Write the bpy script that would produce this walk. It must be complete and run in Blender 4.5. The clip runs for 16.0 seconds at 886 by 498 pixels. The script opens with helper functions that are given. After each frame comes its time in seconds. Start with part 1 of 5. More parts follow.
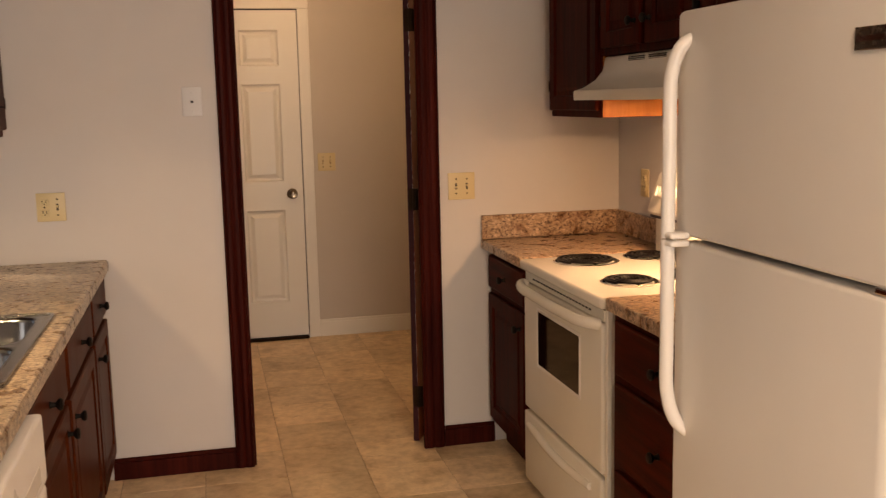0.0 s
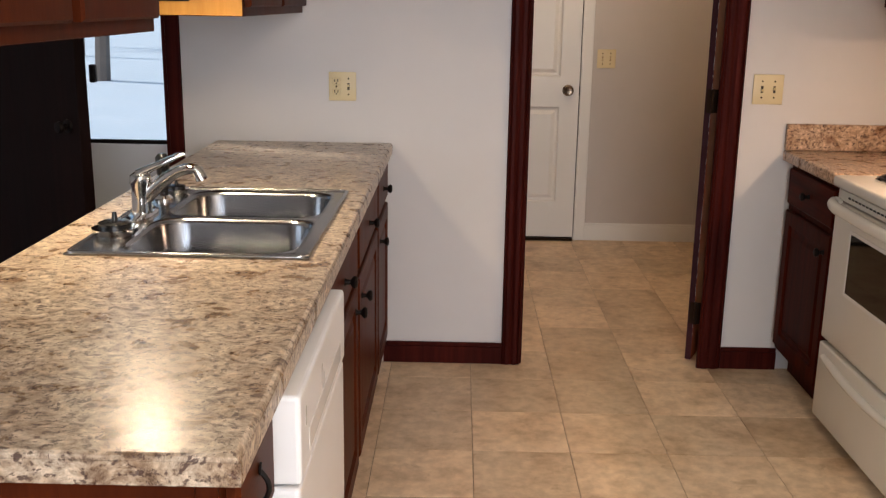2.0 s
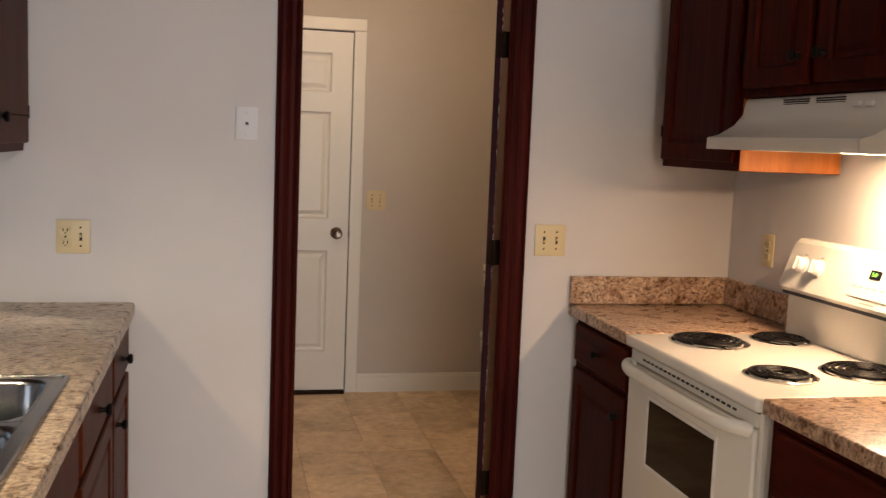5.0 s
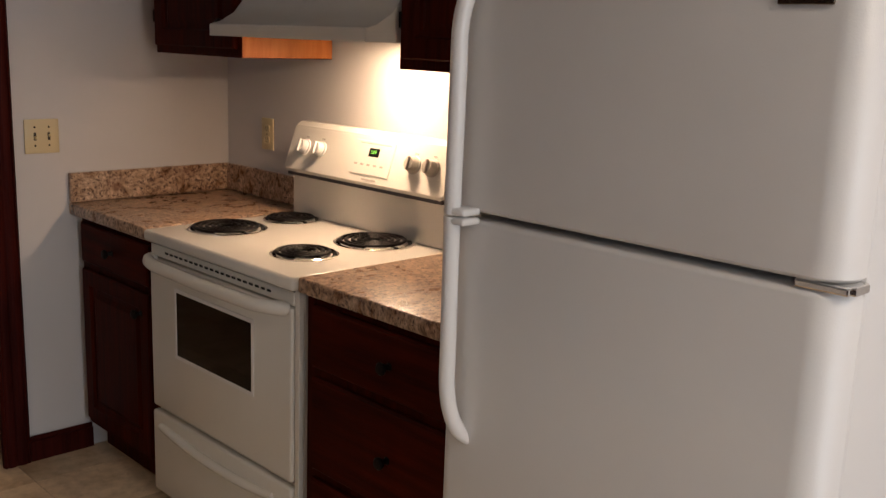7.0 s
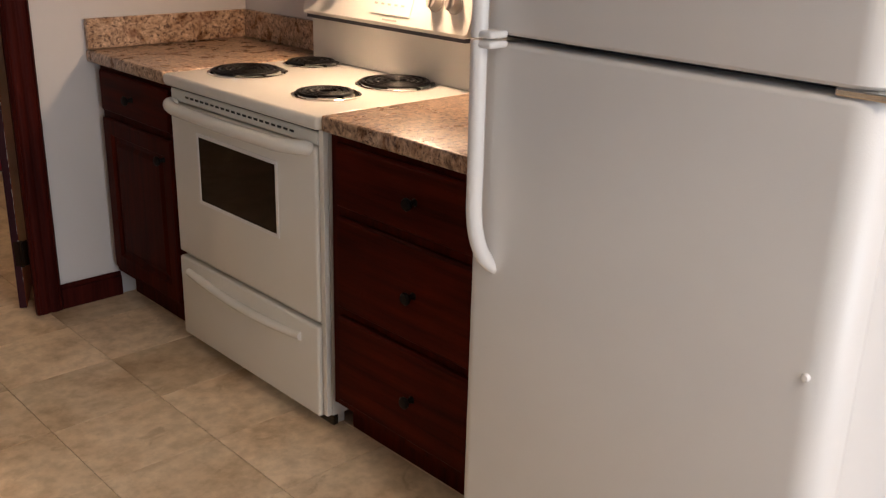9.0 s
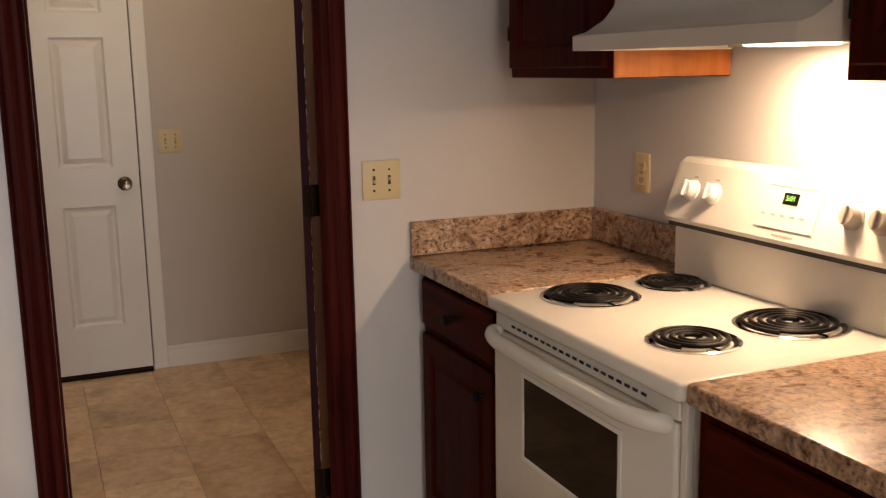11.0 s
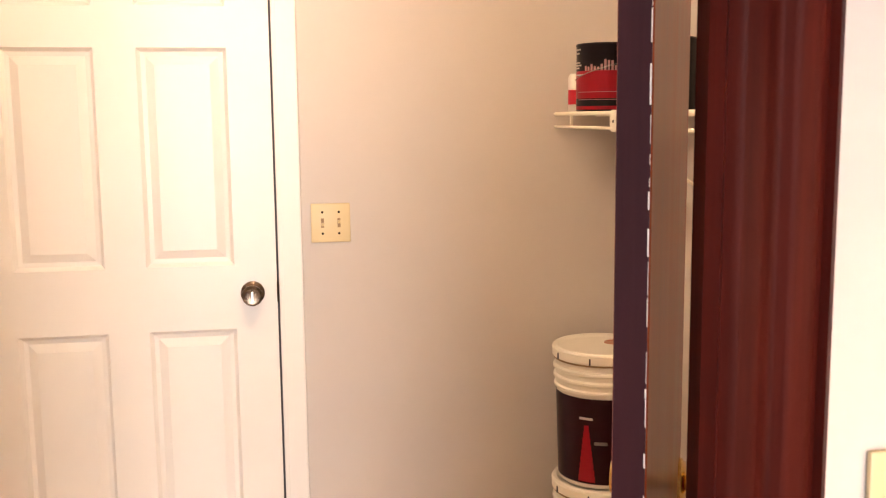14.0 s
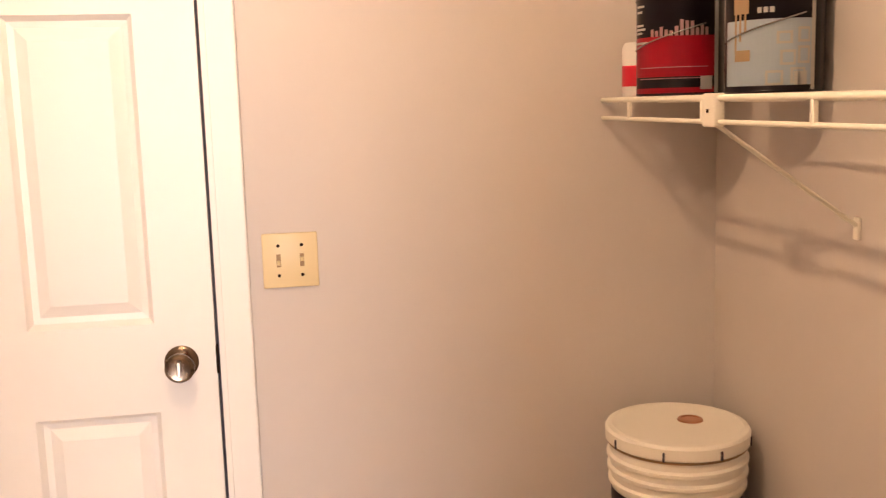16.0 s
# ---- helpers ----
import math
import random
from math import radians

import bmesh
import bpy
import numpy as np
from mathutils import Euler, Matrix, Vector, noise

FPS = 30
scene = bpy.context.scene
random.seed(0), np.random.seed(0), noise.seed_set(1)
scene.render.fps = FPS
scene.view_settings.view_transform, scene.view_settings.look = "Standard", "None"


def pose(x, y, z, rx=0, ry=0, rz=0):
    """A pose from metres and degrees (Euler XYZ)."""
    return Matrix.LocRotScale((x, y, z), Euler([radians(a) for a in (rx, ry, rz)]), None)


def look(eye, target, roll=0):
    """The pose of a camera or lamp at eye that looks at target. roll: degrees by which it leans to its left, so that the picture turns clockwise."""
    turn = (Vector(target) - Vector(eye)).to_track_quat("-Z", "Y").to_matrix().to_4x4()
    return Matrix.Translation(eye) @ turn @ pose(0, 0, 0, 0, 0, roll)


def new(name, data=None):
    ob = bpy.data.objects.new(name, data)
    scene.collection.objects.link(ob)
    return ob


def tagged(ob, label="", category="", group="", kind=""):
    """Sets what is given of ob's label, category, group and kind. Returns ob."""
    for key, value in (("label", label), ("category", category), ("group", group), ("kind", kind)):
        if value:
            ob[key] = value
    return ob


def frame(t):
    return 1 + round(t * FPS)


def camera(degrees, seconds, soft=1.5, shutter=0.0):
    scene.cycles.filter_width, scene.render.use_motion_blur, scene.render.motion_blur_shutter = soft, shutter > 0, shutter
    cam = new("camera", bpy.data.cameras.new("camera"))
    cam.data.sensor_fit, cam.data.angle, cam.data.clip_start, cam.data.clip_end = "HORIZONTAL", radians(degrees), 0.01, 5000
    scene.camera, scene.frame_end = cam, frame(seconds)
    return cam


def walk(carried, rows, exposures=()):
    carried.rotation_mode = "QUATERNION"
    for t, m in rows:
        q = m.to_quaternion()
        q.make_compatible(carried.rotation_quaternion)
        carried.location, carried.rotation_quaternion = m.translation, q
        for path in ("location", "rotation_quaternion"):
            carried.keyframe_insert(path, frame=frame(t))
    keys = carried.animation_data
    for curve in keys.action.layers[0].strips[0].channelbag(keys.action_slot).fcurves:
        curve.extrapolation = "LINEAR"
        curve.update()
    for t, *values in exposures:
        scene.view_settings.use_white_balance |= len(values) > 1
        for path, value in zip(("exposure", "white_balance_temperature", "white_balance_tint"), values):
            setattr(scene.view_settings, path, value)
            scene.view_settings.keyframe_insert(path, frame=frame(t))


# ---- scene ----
cam = camera(48.6, 16.0, soft=1.2, shutter=0.15)
PATH = [
    (0, (-1.733, -3.937, 1.47), (-1.271, -2.014, 1.169), -1.2),
    (0.5, (-1.777, -3.907, 1.47), (-1.497, -1.947, 1.18), -0.7),
    (1, (-1.813, -3.848, 1.461), (-1.676, -1.877, 1.156), -0.1),
    (1.5, (-1.843, -3.794, 1.447), (-1.806, -1.829, 1.072), 0.6),
    (2, (-1.864, -3.747, 1.416), (-1.891, -1.808, 0.927), 0.9),
    (2.5, (-1.875, -3.731, 1.388), (-1.927, -1.826, 0.781), 1.3),
    (3, (-1.881, -3.739, 1.392), (-1.927, -1.853, 0.728), 1.7),
    (3.2, (-1.886, -3.734, 1.391), (-1.914, -1.838, 0.753), 1.8),
    (5.3, (-1.841, -3.238, 1.457), (-1.219, -1.346, 1.279), 2.3),
    (5.5, (-1.845, -3.212, 1.464), (-1.081, -1.371, 1.296), 2.3),
    (6, (-1.895, -3.207, 1.501), (-0.782, -1.555, 1.327), 2.0),
    (6.5, (-1.944, -3.21, 1.492), (-0.617, -1.734, 1.246), 1.9),
    (7, (-1.995, -3.226, 1.47), (-0.629, -1.826, 1.053), 2.1),
    (7.5, (-1.997, -3.23, 1.428), (-0.656, -1.868, 0.839), 2.1),
    (8, (-2.0, -3.243, 1.396), (-0.688, -1.918, 0.672), 1.9),
    (8.2, (-2.013, -3.245, 1.388), (-0.704, -1.938, 0.627), 2.1),
    (10.3, (-1.834, -2.94, 1.423), (-0.763, -1.3, 1.023), 0.7),
    (10.5, (-1.759, -2.861, 1.444), (-0.787, -1.158, 1.055), 0.0),
    (11, (-1.621, -2.632, 1.43), (-0.86, -0.819, 1.063), -1.0),
    (11.5, (-1.534, -2.262, 1.424), (-0.888, -0.403, 1.067), -1.9),
    (12, (-1.393, -1.918, 1.414), (-0.878, -0.014, 1.086), -1.9),
    (12.5, (-1.282, -1.543, 1.439), (-0.861, 0.387, 1.126), -2.1),
    (13, (-1.232, -1.186, 1.441), (-0.858, 0.757, 1.151), -1.6),
    (13.5, (-1.174, -0.848, 1.414), (-0.856, 1.106, 1.136), -1.1),
    (14, (-1.152, -0.585, 1.398), (-0.816, 1.370, 1.128), -0.6),
    (14.5, (-1.12, -0.31, 1.405), (-0.704, 1.628, 1.133), -1.8),
    (15, (-1.085, -0.093, 1.422), (-0.572, 1.815, 1.117), -1.6),
    (15.5, (-1.035, 0.051, 1.419), (-0.567, 1.97, 1.106), -1.6),
    (16, (-1.022, 0.213, 1.407), (-0.69, 2.162, 1.109), -1.7),
]
walk(cam, [(t, look(eye, target, roll)) for t, eye, target, roll in PATH],
     [(0, 0.08, 9900, 20), (0.5, 0.80, 7900, 10), (1, 0.42, 7450, 10), (1.5, 0.30, 6850, 10), (2, 0.34, 6500, 10), (3.2, 0.44, 6250, 10),
      (5.3, 0.18, 6950, 10), (6, 0.20, 6600, 10), (6.5, -1.20, 7200, 10), (7, -0.62, 6450, 10), (7.5, -0.46, 6150, 10), (8.2, -0.27, 6050, 10),
      (10.5, 0.04, 7050, 10), (11, -0.10, 6800, 10), (11.5, -0.14, 6600, 11), (12, 0.74, 6700, 10), (12.5, 1.40, 6450, 10), (13, 1.62, 6400, 11),
      (13.5, 1.70, 6750, 14), (14, 1.90, 6850, 15), (14.5, 1.95, 6750, 16), (15, 1.86, 6850, 18), (16, 1.80, 7000, 20)])

# ---- world, sun, lights ----
world = bpy.data.worlds.new("world")
scene.world = world
world.use_nodes = True
sky = world.node_tree.nodes.new("ShaderNodeTexSky")
sky.sky_type, sky.sun_disc = "NISHITA", False
sky.sun_elevation, sky.sun_rotation = radians(32), radians(200)
world.node_tree.links.new(sky.outputs[0], world.node_tree.nodes["Background"].inputs[0])
world.node_tree.nodes["Background"].inputs[1].default_value = 0.15


def lamp(name, kind, m, energy, color, size=0.1, size_y=None):
    d = bpy.data.lights.new(name, kind)
    d.energy, d.color = energy, color
    if kind == "AREA":
        d.size = size
        if size_y:
            d.shape, d.size_y = "RECTANGLE", size_y
    elif kind == "SUN":
        d.angle = size
    else:
        d.shadow_soft_size = size
    ob = new(name, d)
    ob.matrix_world = m
    return ob


lamp("sun", "SUN", look((-30, 12, 24), (0, 0, 0)), 3.0, (1.0, 0.95, 0.88), radians(8))
lamp("sink_lamp", "AREA", pose(-2.62, -1.53, 1.50), 8.5, (1.0, 0.80, 0.55), 0.05, 0.26)
lamp("hood_lamp", "AREA", pose(-0.16, -1.04, 1.452), 9.2, (1.0, 0.67, 0.43), 0.09, 0.09)
lamp("laundry_lamp", "POINT", pose(-1.18, 1.06, 2.235), 12.8, (1.0, 0.715, 0.455), 0.022)
lamp("kitchen_lamp", "AREA", pose(-1.15, -3.95, 2.37), 25, (1.0, 0.82, 0.66), 0.28, 0.28)
lamp("back_window_light", "AREA", look((-1.2, -6.95, 1.35), (-1.2, 0, 1.35)), 88, (0.80, 0.88, 1.0), 2.2, 1.7)
lamp("side_window_light", "AREA", look((-5.93, -3.0, 1.45), (0, -3.0, 1.2)), 9, (0.80, 0.88, 1.0), 1.8, 1.3)

# ---- materials ----


def material(name, rough=0.5, metal=0.0, base=(0.5, 0.5, 0.5)):
    m = bpy.data.materials.new(name)
    m.use_nodes = True
    n = m.node_tree.nodes["Principled BSDF"]
    n.inputs["Base Color"].default_value = (*base, 1)
    n.inputs["Roughness"].default_value = rough
    n.inputs["Metallic"].default_value = metal
    return m, m.node_tree, n


def node(tree, kind, **inputs):
    n = tree.nodes.new(kind)
    for k, v in inputs.items():
        n.inputs[k.replace("_", " ")].default_value = v
    return n


def place(tree, scale):
    g = tree.nodes.new("ShaderNodeNewGeometry")
    mp = node(tree, "ShaderNodeMapping", Scale=scale)
    tree.links.new(g.outputs["Position"], mp.inputs["Vector"])
    return mp.outputs[0]


def own_place(tree, scale):
    g = tree.nodes.new("ShaderNodeTexCoord")
    mp = node(tree, "ShaderNodeMapping", Scale=scale)
    tree.links.new(g.outputs["Object"], mp.inputs["Vector"])
    return mp.outputs[0]


def noise_tex(tree, vec, scale, detail=4.0, rough=0.55):
    n = node(tree, "ShaderNodeTexNoise", Scale=scale, Detail=detail, Roughness=rough)
    tree.links.new(vec, n.inputs["Vector"])
    return n.outputs["Fac"]


def ramp(tree, fac, *stops):
    r = tree.nodes.new("ShaderNodeValToRGB")
    e = r.color_ramp.elements
    while len(e) < len(stops):
        e.new(0.5)
    for k, (p, c) in zip(e, stops):
        k.position, k.color = p, (*c, 1)
    tree.links.new(fac, r.inputs[0])
    return r.outputs[0]


def mix(tree, a, b, fac=0.5, mode="MIX"):
    n = tree.nodes.new("ShaderNodeMix")
    n.data_type, n.blend_type = "RGBA", mode
    for sock, v in ((n.inputs[0], fac), (n.inputs[6], a), (n.inputs[7], b)):
        if isinstance(v, (int, float)):
            sock.default_value = v
        elif isinstance(v, tuple):
            sock.default_value = (*v, 1)
        else:
            tree.links.new(v, sock)
    return n.outputs[2]


def bump(tree, bsdf, height, strength=0.2, distance=0.002):
    b = node(tree, "ShaderNodeBump", Strength=strength, Distance=distance)
    tree.links.new(height, b.inputs["Height"])
    tree.links.new(b.outputs[0], bsdf.inputs["Normal"])


def rough_from(tree, bsdf, fac, lo, hi):
    r = node(tree, "ShaderNodeMapRange", To_Min=lo, To_Max=hi)
    tree.links.new(fac, r.inputs["Value"])
    tree.links.new(r.outputs[0], bsdf.inputs["Roughness"])


def paint(name, a, b, rough=0.6, relief=0.12, scale=140.0):
    m, t, n = material(name, rough)
    big = noise_tex(t, place(t, (1, 1, 1)), 1.6, 5)
    t.links.new(ramp(t, big, (0.3, a), (0.7, b)), n.inputs["Base Color"])
    fine = noise_tex(t, place(t, (1, 1, 1)), scale, 3)
    bump(t, n, fine, relief, 0.0015)
    rough_from(t, n, big, rough - 0.08, rough + 0.08)
    return m


def wood(name, dark, light, grain=(1, 1, 0.06), rough=0.45, coat=0.0):
    m, t, n = material(name, rough)
    n.inputs["Specular IOR Level"].default_value = 0.09 + coat * 0.4
    v = place(t, grain)
    g1 = noise_tex(t, v, 42, 6, 0.65)
    g2 = noise_tex(t, place(t, (1, 1, 0.3)), 5, 3)
    fine = noise_tex(t, v, 260, 3)
    col = ramp(t, g1, (0.32, dark), (0.72, light))
    shade = ramp(t, g2, (0.3, (0.72, 0.72, 0.72)), (0.75, (1.18, 1.12, 1.1)))
    col = mix(t, col, shade, 1.0, "MULTIPLY")
    t.links.new(col, n.inputs["Base Color"])
    bump(t, n, fine, 0.12, 0.001)
    rough_from(t, n, g2, rough - 0.1, rough + 0.12)
    n.inputs["Coat Weight"].default_value = coat
    n.inputs["Coat Roughness"].default_value = 0.25
    return m


WALL = paint("wall_paint", (0.60, 0.575, 0.57), (0.65, 0.62, 0.61), 0.62, 0.10)
LAUNDRY = paint("laundry_paint", (0.540, 0.493, 0.458), (0.587, 0.536, 0.497), 0.6, 0.10)
CEILING = paint("ceiling_paint", (0.74, 0.73, 0.71), (0.78, 0.77, 0.75), 0.8, 0.4, 60)
TRIMWHITE = paint("white_gloss_paint", (0.76, 0.74, 0.70), (0.82, 0.80, 0.76), 0.38, 0.10, 90)
WOOD = wood("dark_cherry_wood", (0.026, 0.0024, 0.0009), (0.082, 0.0085, 0.0025), rough=0.5)
WOODX = wood("dark_cherry_wood_across", (0.026, 0.0024, 0.0009), (0.082, 0.0085, 0.0025), (1, 0.06, 1), rough=0.5)
PENWOOD = wood("red_brown_wood", (0.060, 0.0115, 0.0036), (0.084, 0.0175, 0.0054), (1, 1, 0.12), rough=0.42)
PENWOODX = wood("red_brown_wood_across", (0.060, 0.0115, 0.0036), (0.084, 0.0175, 0.0054), (1, 0.12, 1), rough=0.42)
# cabinet side with the hood lamp's warm light put into its colour
HOODLITWOOD = wood("hood_lit_cabinet_side", (0.36, 0.12, 0.030), (0.48, 0.18, 0.055), (1, 1, 0.1), 0.45, 0.1)
# yellow glow of the sink lamp, mixed into the wood colour
SINKLITWOOD = wood("sink_lit_cabinet_side", (0.50, 0.23, 0.040), (0.60, 0.30, 0.065), (1, 1, 0.1), 0.45, 0.1)
TRIMWOOD = wood("oxblood_trim_wood", (0.030, 0.0044, 0.0034), (0.078, 0.0115, 0.0080), (1, 1, 0.04), 0.45, 0.0)
LEAFWOOD = wood("varnished_brown_door", (0.23, 0.034, 0.005), (0.27, 0.043, 0.007), (1, 1, 0.05), 0.4, 0.14)
LEAFWOOD.node_tree.nodes["Principled BSDF"].inputs["Coat Roughness"].default_value = 0.07
LEAFWOOD.node_tree.nodes["Principled BSDF"].inputs["Specular IOR Level"].default_value = 0.1
for _m in (WOOD, WOODX, TRIMWOOD, PENWOOD, PENWOODX):
    _m.node_tree.nodes["Principled BSDF"].inputs["Specular IOR Level"].default_value = 0.05
EDGEWOOD = wood("purple_brown_door_edge", (0.030, 0.0085, 0.0125), (0.046, 0.013, 0.018), (1, 1, 0.05), 0.5)
BLACKWOOD = wood("near_black_wood", (0.006, 0.0025, 0.0025), (0.013, 0.005, 0.0045), rough=0.7)


def laminate(name, tint):
    m, t, n = material(name, 0.22)
    v = place(t, (1, 1, 1))
    warp = node(t, "ShaderNodeTexNoise", Scale=9.0, Detail=3.0)
    t.links.new(v, warp.inputs["Vector"])
    vec = mix(t, v, warp.outputs["Color"], 0.06)
    stretch = node(t, "ShaderNodeMapping", Scale=(1.0, 1.25, 1.25))
    stretch.inputs["Rotation"].default_value = (0, 0, 0.5)
    t.links.new(vec, stretch.inputs["Vector"])
    s = stretch.outputs[0]
    clouds = noise_tex(t, s, 17, 5, 0.62)
    col = ramp(t, clouds, (0.32, (0.24, 0.165, 0.110)), (0.45, (0.44, 0.350, 0.255)), (0.60, (0.56, 0.490, 0.390)), (0.76, (0.34, 0.255, 0.185)))
    chips = noise_tex(t, s, 58, 4, 0.72)
    col = mix(t, col, ramp(t, chips, (0.36, (0.26, 0.20, 0.18)), (0.45, (0.76, 0.71, 0.68)), (0.54, (1.0, 1.0, 1.0)), (0.64, (1.40, 1.40, 1.40))), 0.95, "MULTIPLY")
    specks = noise_tex(t, s, 80, 4, 0.65)
    col = mix(t, col, (0.075, 0.042, 0.034), ramp(t, specks, (0.555, (0, 0, 0)), (0.61, (0.9, 0.9, 0.9))))
    veins = noise_tex(t, s, 10, 6, 0.75)
    col = mix(t, col, (0.20, 0.105, 0.070), ramp(t, veins, (0.57, (0, 0, 0)), (0.68, (0.6, 0.6, 0.6))))
    col = mix(t, col, tint, 1.0, "MULTIPLY")
    t.links.new(col, n.inputs["Base Color"])
    bump(t, n, chips, 0.05, 0.0008)
    rough_from(t, n, clouds, 0.20, 0.38)
    return m


LAMINATE = laminate("cream_granite_laminate", (0.99, 0.955, 0.93))
BROWNLAM = laminate("red_brown_granite_laminate", (0.98, 0.80, 0.71))


def vinyl():
    m, t, n = material("stone_look_vinyl_tile", 0.42)
    info = t.nodes.new("ShaderNodeObjectInfo")
    v = place(t, (1, 1, 1))
    off = t.nodes.new("ShaderNodeVectorMath")
    off.operation = "ADD"
    mul = t.nodes.new("ShaderNodeMath")
    mul.operation, mul.inputs[1].default_value = "MULTIPLY", 37.0
    t.links.new(info.outputs["Random"], mul.inputs[0])
    t.links.new(v, off.inputs[0])
    t.links.new(mul.outputs[0], off.inputs[1])
    p = off.outputs[0]
    a = noise_tex(t, p, 5.5, 5, 0.60)
    col = ramp(t, a, (0.30, (0.46, 0.325, 0.205)), (0.44, (0.63, 0.485, 0.345)), (0.58, (0.72, 0.585, 0.440)), (0.74, (0.60, 0.455, 0.315)))
    b = noise_tex(t, p, 24, 5, 0.6)
    col = mix(t, col, ramp(t, b, (0.36, (0.86, 0.83, 0.79)), (0.62, (1.08, 1.075, 1.07))), 1.0, "MULTIPLY")
    veins = node(t, "ShaderNodeTexNoise", Scale=9.0, Detail=5.0, Roughness=0.62, Distortion=1.2)
    t.links.new(p, veins.inputs["Vector"])
    col = mix(t, col, (0.36, 0.235, 0.135), ramp(t, veins.outputs["Fac"], (0.30, (0.45, 0.45, 0.45)), (0.38, (0, 0, 0))))
    tone = ramp(t, info.outputs["Random"], (0.0, (0.90, 0.86, 0.78)), (1.0, (1.20, 1.16, 1.08)))
    col = mix(t, col, tone, 1.0, "MULTIPLY")
    t.links.new(col, n.inputs["Base Color"])
    bump(t, n, b, 0.18, 0.0015)
    rough_from(t, n, a, 0.34, 0.52)
    return m


VINYL = vinyl()
GROUT = paint("vinyl_joint", (0.40, 0.295, 0.20), (0.46, 0.345, 0.24), 0.7, 0.1)


def enamel(name, c, rough, relief=0.0, scale=600.0):
    m, t, n = material(name, rough, base=c)
    v = place(t, (1, 1, 1))
    big = noise_tex(t, v, 3, 4)
    t.links.new(ramp(t, big, (0.3, tuple(k * 0.95 for k in c)), (0.7, c)), n.inputs["Base Color"])
    rough_from(t, n, big, rough * 0.85, rough * 1.2)
    if relief:
        bump(t, n, noise_tex(t, v, scale, 2), relief, 0.001)
    return m


ENAMEL = enamel("white_stove_enamel", (0.78, 0.755, 0.70), 0.22)
FRIDGE = enamel("textured_white_fridge", (0.74, 0.725, 0.71), 0.36, 0.22, 420)
GLOSSWHITE = enamel("glossy_white_plastic", (0.82, 0.81, 0.80), 0.25)
DISHWHITE = enamel("dishwasher_white", (0.86, 0.86, 0.87), 0.28)
ALMOND = enamel("almond_switch_plastic", (0.68, 0.56, 0.33), 0.38)
IVORY = enamel("ivory_toggle", (0.62, 0.48, 0.24), 0.35)
PLASTICWHITE = enamel("white_wall_plate", (0.72, 0.72, 0.74), 0.4)
BUCKETWHITE = enamel("white_bucket_plastic", (0.80, 0.77, 0.68), 0.38, 0.05, 200)
WIREWHITE = enamel("white_vinyl_wire", (0.80, 0.76, 0.66), 0.35)
BLACK = enamel("black_enamel", (0.006, 0.0055, 0.0055), 0.25)
COIL = enamel("burner_coil", (0.006, 0.005, 0.005), 0.38, 0.1, 300)
COIL.node_tree.nodes["Principled BSDF"].inputs["Specular IOR Level"].default_value = 0.15
DARKGAP = enamel("dark_gasket_and_shade", (0.05, 0.045, 0.055), 0.7)
OVENGLASS = enamel("black_oven_glass", (0.003, 0.002, 0.002), 0.05)
OVENGLASS.node_tree.nodes["Principled BSDF"].inputs["Specular IOR Level"].default_value = 0.22
GREYDIAL = enamel("grey_dial", (0.40, 0.37, 0.33), 0.35)
BRONZE = enamel("dark_bronze", (0.006, 0.0035, 0.003), 0.5)
BRONZE.node_tree.nodes["Principled BSDF"].inputs["Specular IOR Level"].default_value = 0.15
STORM = enamel("storm_door_white", (0.70, 0.72, 0.78), 0.4)
SNOW = paint("pale_winter_ground", (0.60, 0.72, 0.80), (0.70, 0.80, 0.87), 0.8, 0.5, 3)
BARK = paint("bare_tree_bark", (0.12, 0.10, 0.09), (0.20, 0.17, 0.15), 0.9, 0.5, 20)
DININGFLOOR = paint("dark_maroon_carpet", (0.050, 0.022, 0.026), (0.075, 0.034, 0.038), 0.95, 0.7, 300)


def metal(name, c, rough, scale=(1, 40, 1)):
    m, t, n = material(name, rough, 1.0, c)
    f = noise_tex(t, place(t, scale), 60, 3)
    rough_from(t, n, f, rough * 0.8, rough * 1.3)
    t.links.new(ramp(t, f, (0.2, tuple(k * 0.9 for k in c)), (0.8, c)), n.inputs["Base Color"])
    return m


STEEL = metal("brushed_stainless", (0.38, 0.375, 0.37), 0.22, (1, 30, 30))
BOWLSTEEL = metal("satin_bowl_steel", (0.28, 0.285, 0.30), 0.2, (1, 1, 20))
CHROME = metal("chrome", (0.78, 0.76, 0.73), 0.10, (1, 1, 1))
BRASS = metal("polished_brass", (0.80, 0.55, 0.20), 0.14, (1, 1, 1))
PEWTER = metal("dark_pewter_knob", (0.20, 0.15, 0.11), 0.25, (1, 1, 1))
NICKEL = metal("worn_hinge_metal", (0.040, 0.023, 0.015), 0.7, (5, 5, 5))

GLASS = bpy.data.materials.new("window_glass")
GLASS.use_nodes = True
_g = GLASS.node_tree.nodes["Principled BSDF"]
_g.inputs["Transmission Weight"].default_value = 1.0
_g.inputs["Roughness"].default_value = 0.02
_g.inputs["IOR"].default_value = 1.1


def glow(name, c, strength):
    m, t, n = material(name, 0.4, base=c)
    n.inputs["Emission Color"].default_value = (*c, 1)
    n.inputs["Emission Strength"].default_value = strength
    return m


GREENGLOW = glow("green_clock_digits", (0.25, 0.80, 0.12), 1.0)
TUBEGLOW = glow("warm_tube_glow", (1.0, 0.86, 0.55), 6.0)
BULBGLOW = glow("warm_bulb_glow", (1.0, 0.80, 0.50), 8.0)

# ---- mesh helpers ----


